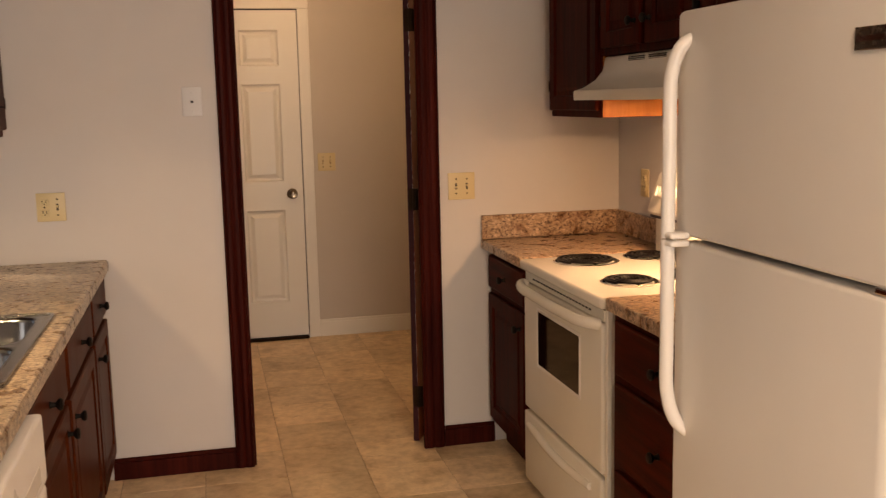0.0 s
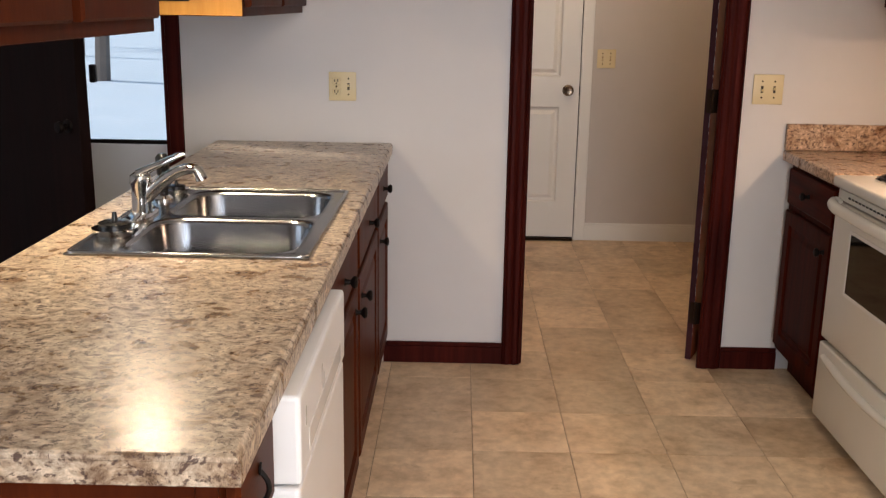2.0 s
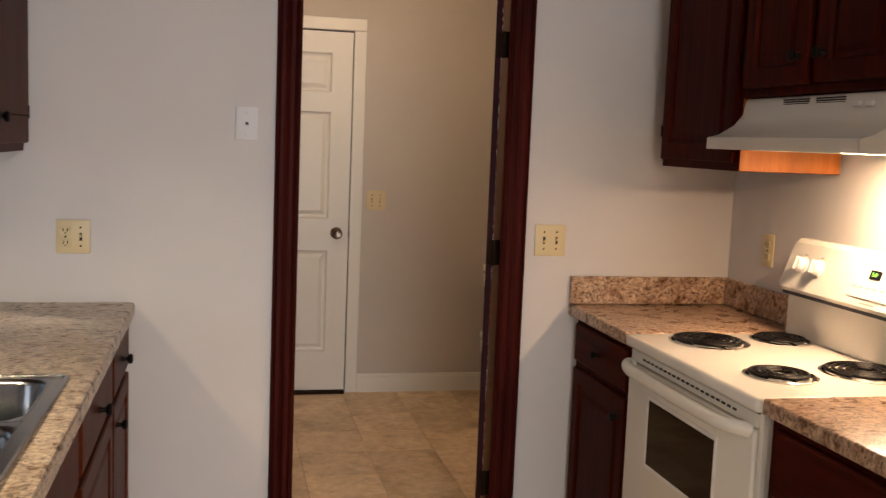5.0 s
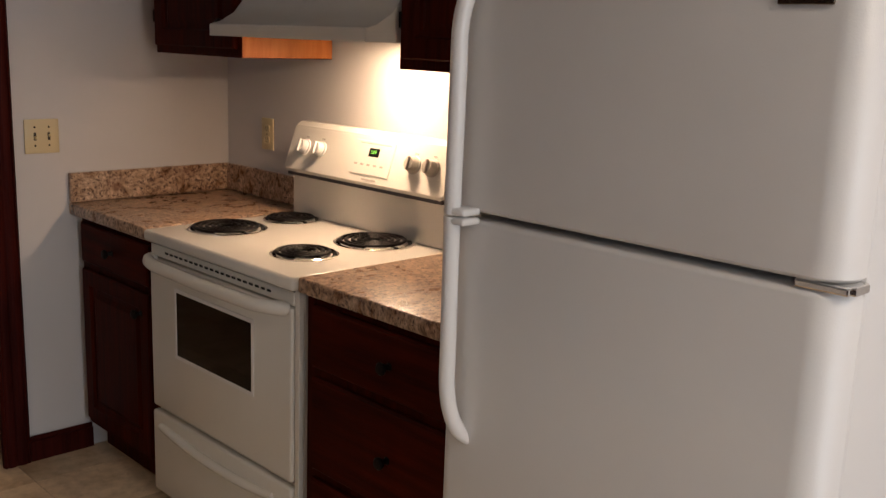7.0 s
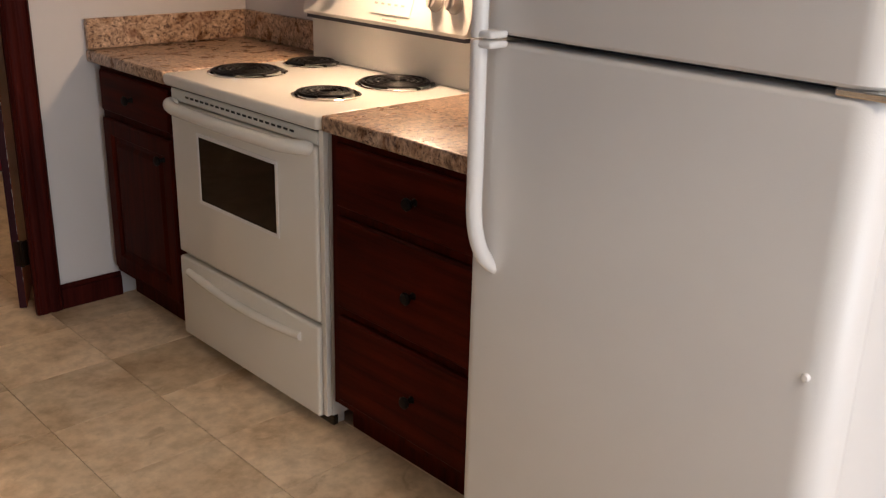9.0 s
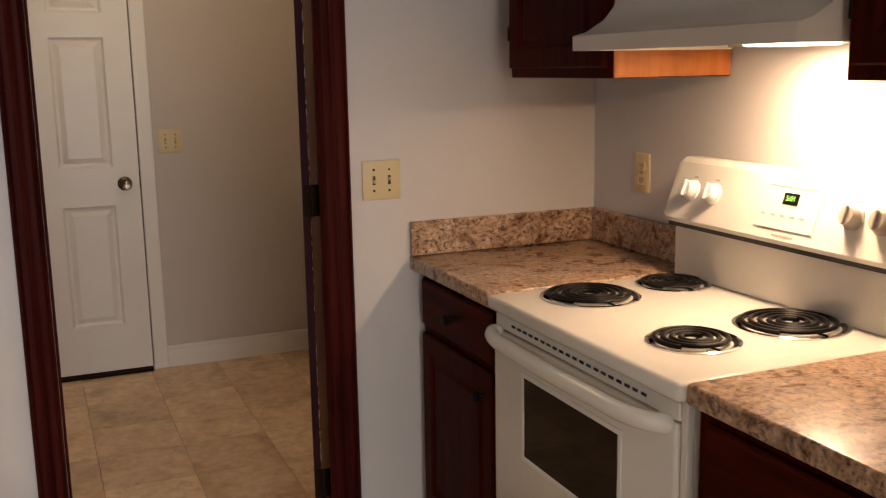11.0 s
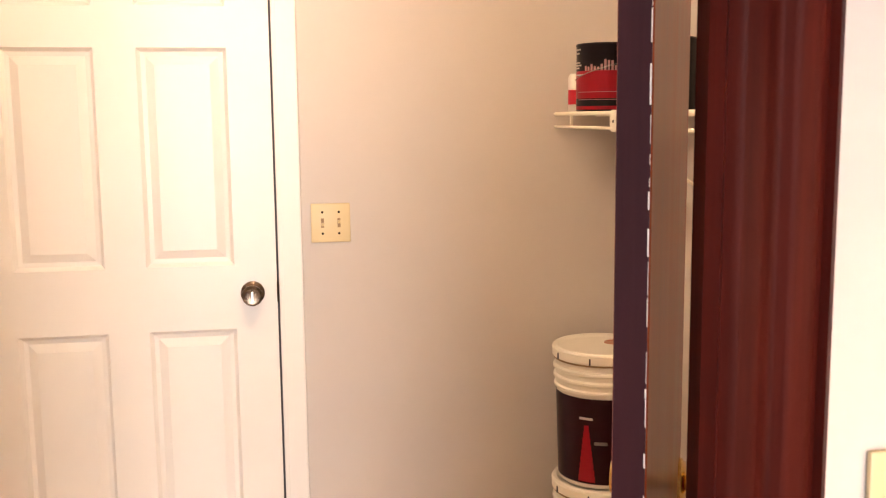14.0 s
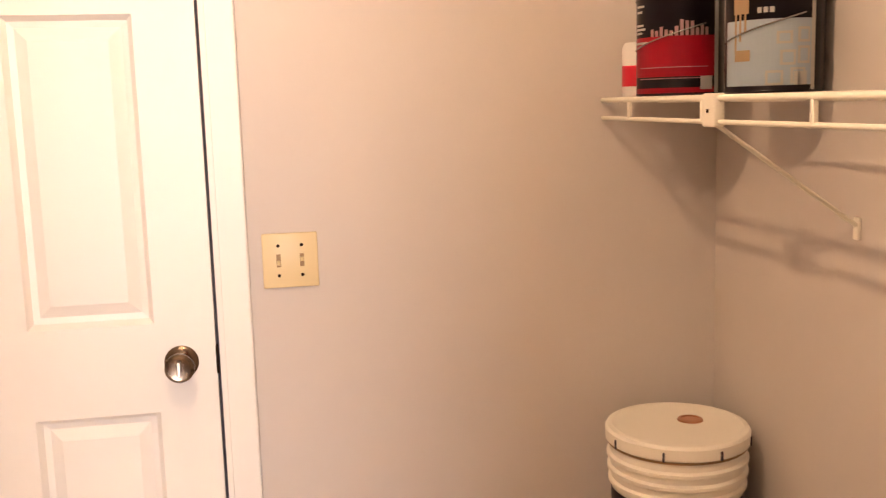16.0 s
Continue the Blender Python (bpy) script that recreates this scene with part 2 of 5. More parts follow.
def block(bm, x0, x1, y0, y1, z0, z1, bev=0.0, seg=2):
    r = bmesh.ops.create_cube(bm, size=1.0)
    for v in r["verts"]:
        v.co = Vector(((x0 + x1) / 2 + v.co.x * abs(x1 - x0), (y0 + y1) / 2 + v.co.y * abs(y1 - y0), (z0 + z1) / 2 + v.co.z * abs(z1 - z0)))
    if bev:
        es = list({e for v in r["verts"] for e in v.link_edges})
        bmesh.ops.bevel(bm, geom=es, offset=bev, segments=seg, affect="EDGES", profile=0.5)
    return bm


def box(x0, x1, y0, y1, z0, z1, bev=0.0, seg=2):
    return block(bmesh.new(), x0, x1, y0, y1, z0, z1, bev, seg)


def lathe(profile, n=32, m=None):
    """Turns (radius, height) pairs round the z axis."""
    bm = bmesh.new()
    rings = []
    for r, h in profile:
        if r < 1e-6:
            rings.append([bm.verts.new((0, 0, h))])
        else:
            rings.append([bm.verts.new((r * math.cos(2 * math.pi * k / n), r * math.sin(2 * math.pi * k / n), h)) for k in range(n)])
    for a, b in zip(rings, rings[1:]):
        for k in range(n):
            q = [a[k % len(a)], a[(k + 1) % len(a)], b[(k + 1) % len(b)], b[k % len(b)]]
            q = [v for i, v in enumerate(q) if v not in q[:i]]
            if len(q) > 2:
                bm.faces.new(q)
    bmesh.ops.recalc_face_normals(bm, faces=bm.faces)
    if m:
        bm.transform(m)
    return bm


def tube(bm, pts, r, n=10, flat=1.0):
    """A round bar along points; flat squeezes it across."""
    pts = [Vector(p) for p in pts]
    rings = []
    for i, p in enumerate(pts):
        d = (pts[min(i + 1, len(pts) - 1)] - pts[max(i - 1, 0)]).normalized()
        if i == 0:
            up = Vector((0, 0, 1)) if abs(d.z) < 0.9 else Vector((0, 1, 0))
            a = d.cross(up).normalized()
        else:
            a = (a - d * a.dot(d)).normalized()
        b = a.cross(d)
        rr = r[i] if isinstance(r, (list, tuple)) else r
        rings.append([bm.verts.new(p + a * rr * math.cos(2 * math.pi * k / n) + b * rr * flat * math.sin(2 * math.pi * k / n)) for k in range(n)])
    for a, b in zip(rings, rings[1:]):
        for k in range(n):
            bm.faces.new((a[k], a[(k + 1) % n], b[(k + 1) % n], b[k]))
    bm.faces.new(rings[0])
    bm.faces.new(rings[-1])
    bmesh.ops.recalc_face_normals(bm, faces=bm.faces)
    return bm


def arc(p0, p1, p2, n=8):
    """Points of a smooth bend from p0 to p2, pulled to p1."""
    p0, p1, p2 = Vector(p0), Vector(p1), Vector(p2)
    return [(p0 * (1 - s) ** 2 + p1 * 2 * s * (1 - s) + p2 * s * s) for s in (k / n for k in range(n + 1))]


def mesh_of(name, bm, mat, smooth=None):
    me = bpy.data.meshes.new(name)
    if smooth is not None:
        lim = math.cos(radians(smooth))
        for f in bm.faces:
            f.smooth = True
        for e in bm.edges:
            if len(e.link_faces) == 2 and e.link_faces[0].normal.dot(e.link_faces[1].normal) < lim:
                e.smooth = False
    bm.to_mesh(me)
    bm.free()
    me.materials.append(mat)
    return me


def part(name, bm, mat, parent=None, label="", smooth=None):
    for f in bm.faces:
        f.normal_update()
    ob = new(name, mesh_of(name, bm, mat, smooth))
    if parent is not None:
        ob.parent = parent
    if label:
        ob["label"] = label
    return ob


def thing(name, label, category, at=(0, 0, 0), group="", kind=""):
    ob = new(name)
    ob.location = at
    ob.empty_display_size = 0.1
    return tagged(ob, label, category, group, kind)


def structure(name, bm, mat, label, category="wall", smooth=None):
    return tagged(part(name, bm, mat, None, "", smooth), label, category, "", "structure")

# ---- setting: walls, floors, ceilings ----
TOP = 2.42          # ceiling height
LY = 2.17            # laundry's far wall
RX = -0.095          # laundry's shelf wall
DL, DR, DH = -1.601, -0.814, 2.03   # doorway between the rooms
EL, ER, EH = -3.76, -2.965, 2.05    # outer doorway of the dining end

bm = bmesh.new()
block(bm, DR, 0.12, 0, 0.10, 0, TOP)
block(bm, ER, DL, 0, 0.10, 0, TOP)
block(bm, DL, DR, 0, 0.10, DH, TOP)
block(bm, -6.0, EL, 0, 0.10, 0, TOP)
block(bm, EL, ER, 0, 0.10, EH, TOP)
structure("wall_north", bm, WALL, "pale grey painted kitchen wall with a doorway")
structure("wall_east", box(0, 0.12, -7.0, -0.001, 0, TOP), WALL, "pale grey painted wall behind the stove")
bm = bmesh.new()
block(bm, -6.0, 0, -7.12, -7.0, 0, 0.5)
block(bm, -6.0, 0, -7.12, -7.0, 2.2, TOP)
block(bm, -6.0, -2.3, -7.12, -7.0, 0.5, 2.2)
block(bm, -0.1, 0, -7.12, -7.0, 0.5, 2.2)
structure("wall_south", bm, WALL, "pale grey painted wall with a wide window opening")
bm = bmesh.new()
block(bm, -6.12, -6.0, -7.0, 0, 0, 0.8)
block(bm, -6.12, -6.0, -7.0, 0, 2.1, TOP)
block(bm, -6.12, -6.0, -7.0, -3.9, 0.8, 2.1)
block(bm, -6.12, -6.0, -2.1, 0, 0.8, 2.1)
structure("wall_west", bm, WALL, "pale grey painted dining wall with a window opening")
structure("ceiling_kitchen", box(-6.12, 0.12, -7.12, 0.10, TOP, TOP + 0.1), CEILING, "white textured ceiling over the kitchen", "ceiling")

structure("wall_laundry_north", box(-2.85, 0.12, LY, LY + 0.1, 0, TOP), LAUNDRY, "warm grey painted laundry room wall")
structure("wall_laundry_east", box(RX, 0.12, 0.101, LY - 0.001, 0, TOP), LAUNDRY, "warm grey painted laundry wall behind a wire shelf")
structure("wall_laundry_west", box(-2.85, -2.75, 0.101, LY - 0.001, 0, TOP), LAUNDRY, "warm grey painted laundry side wall")
structure("ceiling_laundry", box(-2.85, 0.12, 0.101, LY + 0.1, TOP, TOP + 0.1), CEILING, "white ceiling over the laundry room", "ceiling")

structure("floor_dining", box(-6.0, -2.78, -7.0, -0.001, -0.06, -0.006), DININGFLOOR, "dark maroon carpet of the dining end", "floor")
floor_k = structure("floor_kitchen", box(-2.78, 0, -7.0, 0.0499, -0.06, -0.004), GROUT, "tan stone-look vinyl tile kitchen floor", "floor")
floor_l = structure("floor_laundry", box(-2.75, RX, 0.05, LY, -0.06, -0.004), GROUT, "tan stone-look vinyl tile laundry floor", "floor")


def baseboard(name, x0, x1, y0, y1, h, mat, label, z=0.0):
    bm = box(x0, x1, y0, y1, z, z + h - 0.018)
    dx, dy = (0.004, 0) if abs(x1 - x0) < abs(y1 - y0) else (0, 0.004)
    block(bm, x0 + dx, x1 - dx, y0 + dy, y1 - dy if y1 <= 0 else y1, z + h - 0.018, z + h, 0.003)
    return structure(name, bm, mat, label, "baseboard")


baseboard("baseboard_kitchen_left", -2.15, -1.675, -0.014, -0.001, 0.088, TRIMWOOD, "dark red-brown wooden baseboard on the kitchen wall")
baseboard("baseboard_kitchen_right", -0.796, -0.575, -0.014, -0.001, 0.09, TRIMWOOD, "short dark red-brown wooden baseboard beside the cabinet")
baseboard("baseboard_laundry_north", -1.078, RX, LY - 0.014, LY - 0.001, 0.108, TRIMWHITE, "white painted baseboard in the laundry room", 0.001)
baseboard("baseboard_laundry_east", RX - 0.014, RX - 0.001, 0.14, LY - 0.016, 0.11, TRIMWHITE, "white painted baseboard under the wire shelf", 0.001)


def fluted(x0, x1, y, z0, z1, into=0.02):
    """A casing board along z with shallow flutes on its face at y."""
    bm = bmesh.new()
    n = 24
    w = x1 - x0
    face = []
    for k in range(n + 1):
        u = k / n
        d = 0.006 * max(0.0, math.sin(u * math.pi * 5)) if 0.12 < u < 0.9 else 0.0
        edge = 0.008 * (max(0, 0.08 - u) + max(0, u - 0.92)) / 0.08
        face.append((x0 + u * w, y - into + d + edge))
    lo = [bm.verts.new((px, py, z0)) for px, py in face]
    hi = [bm.verts.new((px, py, z1)) for px, py in face]
    b = [bm.verts.new(p) for p in ((x1, y, z0), (x0, y, z0), (x1, y, z1), (x0, y, z1))]
    for k in range(n):
        bm.faces.new((lo[k], lo[k + 1], hi[k + 1], hi[k]))
    bm.faces.new((lo[-1], b[0], b[2], hi[-1]))
    bm.faces.new((b[1], lo[0], hi[0], b[3]))
    bm.faces.new(hi + [b[2], b[3]])
    bm.faces.new(list(reversed(lo)) + [b[1], b[0]])
    bm.faces.new((b[0], b[1], b[3], b[2]))
    bmesh.ops.recalc_face_normals(bm, faces=bm.faces)
    return bm


# doorway trim between kitchen and laundry
structure("trim_doorway_left", fluted(-1.675, -1.6015, -0.001, 0, DH + 0.005), TRIMWOOD, "dark red-brown fluted doorway casing", "door casing", 40)
structure("trim_doorway_right", fluted(-0.888, -0.798, -0.001, 0, DH + 0.005), TRIMWOOD, "dark red-brown fluted doorway casing beside the switches", "door casing", 40)
structure("trim_doorway_head", box(-1.675, -0.798, -0.021, -0.001, DH + 0.006, DH + 0.09, 0.004), TRIMWOOD, "dark red-brown head casing of the doorway", "door casing")
structure("trim_jamb_left", box(DL, DL + 0.008, -0.001, 0.104, 0, DH - 0.016, 0.002), TRIMWOOD, "dark red-brown doorway jamb", "door jamb")
structure("trim_jamb_right", box(DR - 0.010, DR, 0.0, 0.104, 0, DH - 0.016, 0.002), TRIMWHITE, "scuffed off-white painted hinge jamb of the doorway", "door jamb")
structure("trim_jamb_stop", box(-0.884, DR - 0.0105, 0.0005, 0.016, 0, DH - 0.016, 0.002), TRIMWOOD, "dark red-brown door stop strip", "door jamb")
structure("trim_jamb_head", box(DL, DR, -0.004, 0.104, DH - 0.015, DH, 0.002), TRIMWOOD, "dark red-brown doorway head jamb", "door jamb")

# dark brown door leaf, standing open into the laundry
def open_leaf():
    leaf = thing("door_1", "varnished brown wooden door standing open into the laundry", "door", (-0.921, 0.060, 0.012), kind="structure")
    leaf.rotation_euler = (0, 0, radians(64.2))
    w, h, th = 0.657, 1.99, 0.025
    part("panel", box(0.004, w, -th, 0, 0, h, 0.002), LEAFWOOD, leaf)
    part("hinge_edge", box(0, 0.0035, -th + 0.001, -0.001, 0.001, h - 0.001), EDGEWOOD, leaf, "dark purple-brown painted hinge edge with chipped paint")
    rnd = random.Random(11)
    z = 0.1
    while z < 1.9:
        ln = rnd.uniform(0.006, 0.030)
        wd = rnd.uniform(0.0003, 0.0012)
        part("paint_chip", box(-0.0008, -0.0001, -th + 0.001, -th + 0.001 + wd, z, z + ln, 0.0003, 1), TRIMWHITE, leaf, "chipped white paint")
        z += ln + rnd.uniform(-0.002, 0.022)
    for z in (0.20, 1.05, 1.78):
        bm = box(-0.0025, -0.0002, -th + 0.003, -0.006, z - 0.045, z + 0.045, 0.001, 1)
        tube(bm, [(-0.004, -th - 0.004, z - 0.046), (-0.004, -th - 0.004, z + 0.046)], 0.006, 10)
        part("hinge", bm, NICKEL, leaf, "tarnished metal butt hinge")
        strap = box(0.0, 0.078, -0.0012, 0.0012, z - 0.045, z + 0.045, 0.0008, 1)
        strap.transform(Matrix.Translation((-0.004, -th - 0.004, 0)) @ Matrix.Rotation(math.atan2(0.015, 0.077) - radians(64.2), 4, "Z"))
        part("hinge_strap", strap, NICKEL, leaf, "tarnished wide-throw hinge leaf")
    for s, y in ((1, 0.0), (-1, -th)):
        m = Matrix.Translation((w - 0.065, y, 0.905)) @ Matrix.Rotation(radians(-90 * s), 4, "X")
        part("knob", lathe([(0, 0), (0.032, 0), (0.032, 0.004), (0.026, 0.009), (0.012, 0.011), (0.011, 0.030), (0.020, 0.036), (0.027, 0.046), (0.027, 0.056), (0.020, 0.063), (0, 0.065)], 28, m), BRASS, leaf, "polished brass door knob", 35)
    return leaf


open_leaf()


# six-panel white door of the laundry
def panel_door():
    x0, x1, z0, z1 = -1.960, -1.152, 0.022, 2.020
    y = LY
    door = thing("door_2", "white painted six-panel door, closed, in the laundry room", "door", (x0, y, z0), kind="structure")
    cols = ((-1.842, -1.608), (-1.500, -1.266))
    rows_ = ((0.242, 0.817), (0.995, 1.584), (1.692, 1.905))
    fr, bk = -0.022, -0.008
    bm = bmesh.new()
    xs = [x0, cols[0][0], cols[0][1], cols[1][0], cols[1][1], x1]
    zs = [z0, rows_[0][0], rows_[0][1], rows_[1][0], rows_[1][1], rows_[2][0], rows_[2][1], z1]
    off = Vector((x0, y, z0))
    V = lambda a, b, c: bm.verts.new(Vector((a, y + b, c)) - off)
    for i in range(5):
        for j in range(7):
            if i in (1, 3) and j in (1, 3, 5):
                steps = ((0.0, fr), (0.010, bk), (0.022, bk + 0.002), (0.045, fr + 0.005))
                rings = []
                for d, dep in steps:
                    a0, a1, b0, b1 = xs[i] + d, xs[i + 1] - d, zs[j] + d, zs[j + 1] - d
                    rings.append([V(a0, dep, b0), V(a1, dep, b0), V(a1, dep, b1), V(a0, dep, b1)])
                for ra, rb in zip(rings, rings[1:]):
                    for k in range(4):
                        bm.faces.new((ra[k], ra[(k + 1) % 4], rb[(k + 1) % 4], rb[k]))
                bm.faces.new(rings[-1])
            else:
                bm.faces.new((V(xs[i], fr, zs[j]), V(xs[i + 1], fr, zs[j]), V(xs[i + 1], fr, zs[j + 1]), V(xs[i], fr, zs[j + 1])))
    bmesh.ops.remove_doubles(bm, verts=bm.verts, dist=0.0002)
    bmesh.ops.recalc_face_normals(bm, faces=bm.faces)
    if bm.faces[0].normal.y > 0:
        bmesh.ops.reverse_faces(bm, faces=bm.faces)
    for a in ((0, 0.003), (x1 - x0 - 0.003, x1 - x0)):
        block(bm, a[0], a[1], fr + 0.0005, -0.001, 0, z1 - z0)
    block(bm, 0.0035, x1 - x0 - 0.0035, fr + 0.0005, -0.001, z1 - z0 - 0.003, z1 - z0 - 0.0005)
    part("panelled_leaf", bm, TRIMWHITE, door)
    kx = -1.219 - x0
    m = Matrix.Translation((kx, fr, 0.916 - z0)) @ Matrix.Rotation(radians(90), 4, "X")
    kn = part("knob", lathe([(0, 0), (0.033, 0), (0.033, 0.004), (0.027, 0.009), (0.013, 0.011), (0.012, 0.028), (0.021, 0.033), (0.028, 0.043), (0.028, 0.054), (0.022, 0.060), (0.012, 0.058), (0, 0.058)], 32, m), PEWTER, door, "dark pewter privacy door knob", 35)
    part("thumb_turn", box(kx - 0.004, kx + 0.004, fr - 0.068, fr - 0.058, 0.916 - z0 - 0.014, 0.916 - z0 + 0.014, 0.002), CHROME, kn, "bright thumb turn")
    part("latch_plate", box(x1 - x0 - 0.001, x1 - x0 + 0.004, fr - 0.002, fr + 0.012, 0.916 - z0 - 0.028, 0.916 - z0 + 0.028), NICKEL, door)
    for z in (0.25, 0.95, 1.75):
        bm = bmesh.new()
        tube(bm, [(-0.005, fr - 0.004, z - 0.045 - z0), (-0.005, fr - 0.004, z + 0.045 - z0)], 0.007, 10)
        part("hinge", bm, BRONZE, door, "dark hinge barrel")
    # white casing and threshold round it
    bm = bmesh.new()
    block(bm, x1 + 0.006, x1 + 0.073, y - 0.018, y - 0.001, 0.001, z1 + 0.010, 0.004)
    block(bm, x1 + 0.0065, x1 + 0.018, y - 0.021, y - 0.0175, 0.002, z1 + 0.009, 0.001)
    structure("trim_laundry_door_right", bm, TRIMWHITE, "white painted door casing", "door casing")
    structure("trim_laundry_door_left", box(x0 - 0.073, x0 - 0.006, y - 0.018, y - 0.001, 0.001, z1 + 0.010, 0.004), TRIMWHITE, "white painted door casing on the hinge side", "door casing")
    structure("trim_laundry_door_head", box(x0 - 0.073, x1 + 0.073, y - 0.018, y - 0.001, z1 + 0.0105, z1 + 0.078, 0.004), TRIMWHITE, "white painted head casing", "door casing")
    structure("trim_laundry_threshold", box(x0, x1, y - 0.045, y - 0.001, 0.001, 0.017, 0.003), NICKEL, "dull metal door threshold", "threshold")
    structure("trim_laundry_door_gap", box(x0 - 0.0055, x1 + 0.0055, y - 0.004, y - 0.0008, 0.018, z1 + 0.009), DARKGAP, "dark gap round the closed door", "door gap")


panel_door()

# outer doorway at the dining end: casing, storm door, inner door standing open
structure("trim_outer_right", box(ER - 0.004, ER + 0.05, -0.018, -0.001, 0, EH, 0.004), TRIMWOOD, "dark red-brown casing of the outer doorway", "door casing")
structure("trim_outer_left", box(EL - 0.05, EL + 0.004, -0.018, -0.001, 0, EH, 0.004), TRIMWOOD, "dark red-brown casing of the outer doorway, hinge side", "door casing")
structure("trim_outer_head", box(EL - 0.05, ER + 0.05, -0.018, -0.001, EH + 0.001, EH + 0.08, 0.004), TRIMWOOD, "dark red-brown head casing of the outer doorway", "door casing")
structure("trim_outer_jamb", box(ER - 0.022, ER - 0.001, 0, 0.104, 0, EH, 0.002), TRIMWOOD, "dark red-brown jamb of the outer doorway", "door jamb")


def storm_door():
    x0, x1, y0, y1 = EL + 0.01, ER - 0.024, 0.105, 0.135
    door = thing("door_3", "white storm door with a tall glass pane", "storm door", (x0, y0, 0.01), kind="structure")
    w, d, h = x1 - x0, y1 - y0, EH - 0.03
    for a, b, c, e in ((0, w, 0, 0.84), (0, w, h - 0.09, h)):
        part("rail", box(a, b, 0, d, c, e, 0.003), STORM, door)
    for a, b in ((0, 0.075), (w - 0.028, w)):
        part("stile", box(a, b, 0.001, d - 0.001, 0.84, h - 0.09), STORM, door)
    part("pane_bead", box(0.075, w - 0.028, 0.006, 0.012, 0.84, 0.856), BRONZE, door, "dark lower glazing bead")
    p = part("pane", box(0.075, w - 0.028, 0.014, 0.018, 0.856, h - 0.09), GLASS, door)
    p.visible_shadow = False
    part("handle", box(0.45, 0.475, -0.03, 0, 1.08, 1.15, 0.006), BRONZE, door, "dark latch handle")
    return door


storm_door()
leaf = thing("door_4", "near-black wooden outer door standing half open inwards", "door", (EL + 0.01, -0.03, 0.01), kind="structure")
leaf.rotation_euler = (0, 0, radians(-34))
part("panel", box(0, 0.78, -0.042, 0, 0, 2.02, 0.003), BLACKWOOD, leaf)
m = Matrix.Translation((0.72, -0.042, 0.98)) @ Matrix.Rotation(radians(90), 4, "X")
part("knob", lathe([(0, 0), (0.024, 0), (0.022, 0.006), (0.010, 0.008), (0.010, 0.02), (0.020, 0.032), (0.017, 0.044), (0, 0.046)], 24, m), BRONZE, leaf, "dull dark metal knob", 35)


def window_frame(name, m, w, h, label, bars):
    win = thing(name, label, "window", kind="structure")
    win.matrix_world = m
    f = 0.05
    for a, b, c, e in ((0, w, 0, f), (0, w, h - f, h)):
        part("rail", box(a, b, 0, 0.05, c, e, 0.004), TRIMWHITE, win)
    for k in range(bars + 2):
        x = k * (w - f) / (bars + 1)
        part("stile", box(x, x + f, 0.001, 0.049, f, h - f), TRIMWHITE, win)
    return win


window_frame("window_1", pose(-2.3, -7.09, 0.5), 2.2, 1.7, "wide white framed window of the south wall", 1)
window_frame("window_2", pose(-6.04, -3.9, 0.8, 0, 0, 90), 1.8, 1.3, "white framed dining window", 1)

# outdoors
structure("ground", box(-260, 260, -260, 260, -0.62, -0.22), SNOW, "pale winter ground outside the house", "ground")


def bare_tree(x, y, h, seed):
    rnd = random.Random(seed)
    tree = thing("tree", "bare winter tree with thin grey branches", "tree", (x, y, -0.22), "trees outside")
    bm = bmesh.new()
    tube(bm, [(0, 0, -0.1), (0.1, 0.05, h * 0.35), (0.05, -0.1, h * 0.7), (0.2, 0, h)], [0.16, 0.12, 0.07, 0.02], 8)
    part("trunk", bm, BARK, tree)
    for k in range(14):
        z = h * (0.25 + 0.05 * k)
        a = rnd.uniform(0, 6.28)
        ln = h * rnd.uniform(0.18, 0.36)
        bm = bmesh.new()
        p = Vector((0.07, 0, z))
        q = p + Vector((math.cos(a) * ln * 0.5, math.sin(a) * ln * 0.5, ln * 0.35))
        r = q + Vector((math.cos(a + 0.4) * ln * 0.5, math.sin(a + 0.4) * ln * 0.5, ln * 0.5))
        tube(bm, [p, q, r], [0.05, 0.03, 0.008], 6)
        for s in range(4):
            u = q.lerp(r, s / 4)
            tube(bm, [u, u + Vector((rnd.uniform(-1, 1), rnd.uniform(-1, 1), rnd.uniform(0.2, 1))) * ln * 0.3], [0.015, 0.004], 5)
        part("limb", bm, BARK, tree)


for k, (x, y, h) in enumerate(((-9.0, 16, 7), (-12.5, 24, 9), (-7.2, 28, 8), (-16, 30, 9))):
    bare_tree(x, y, h, k)

# ---- cabinets ----


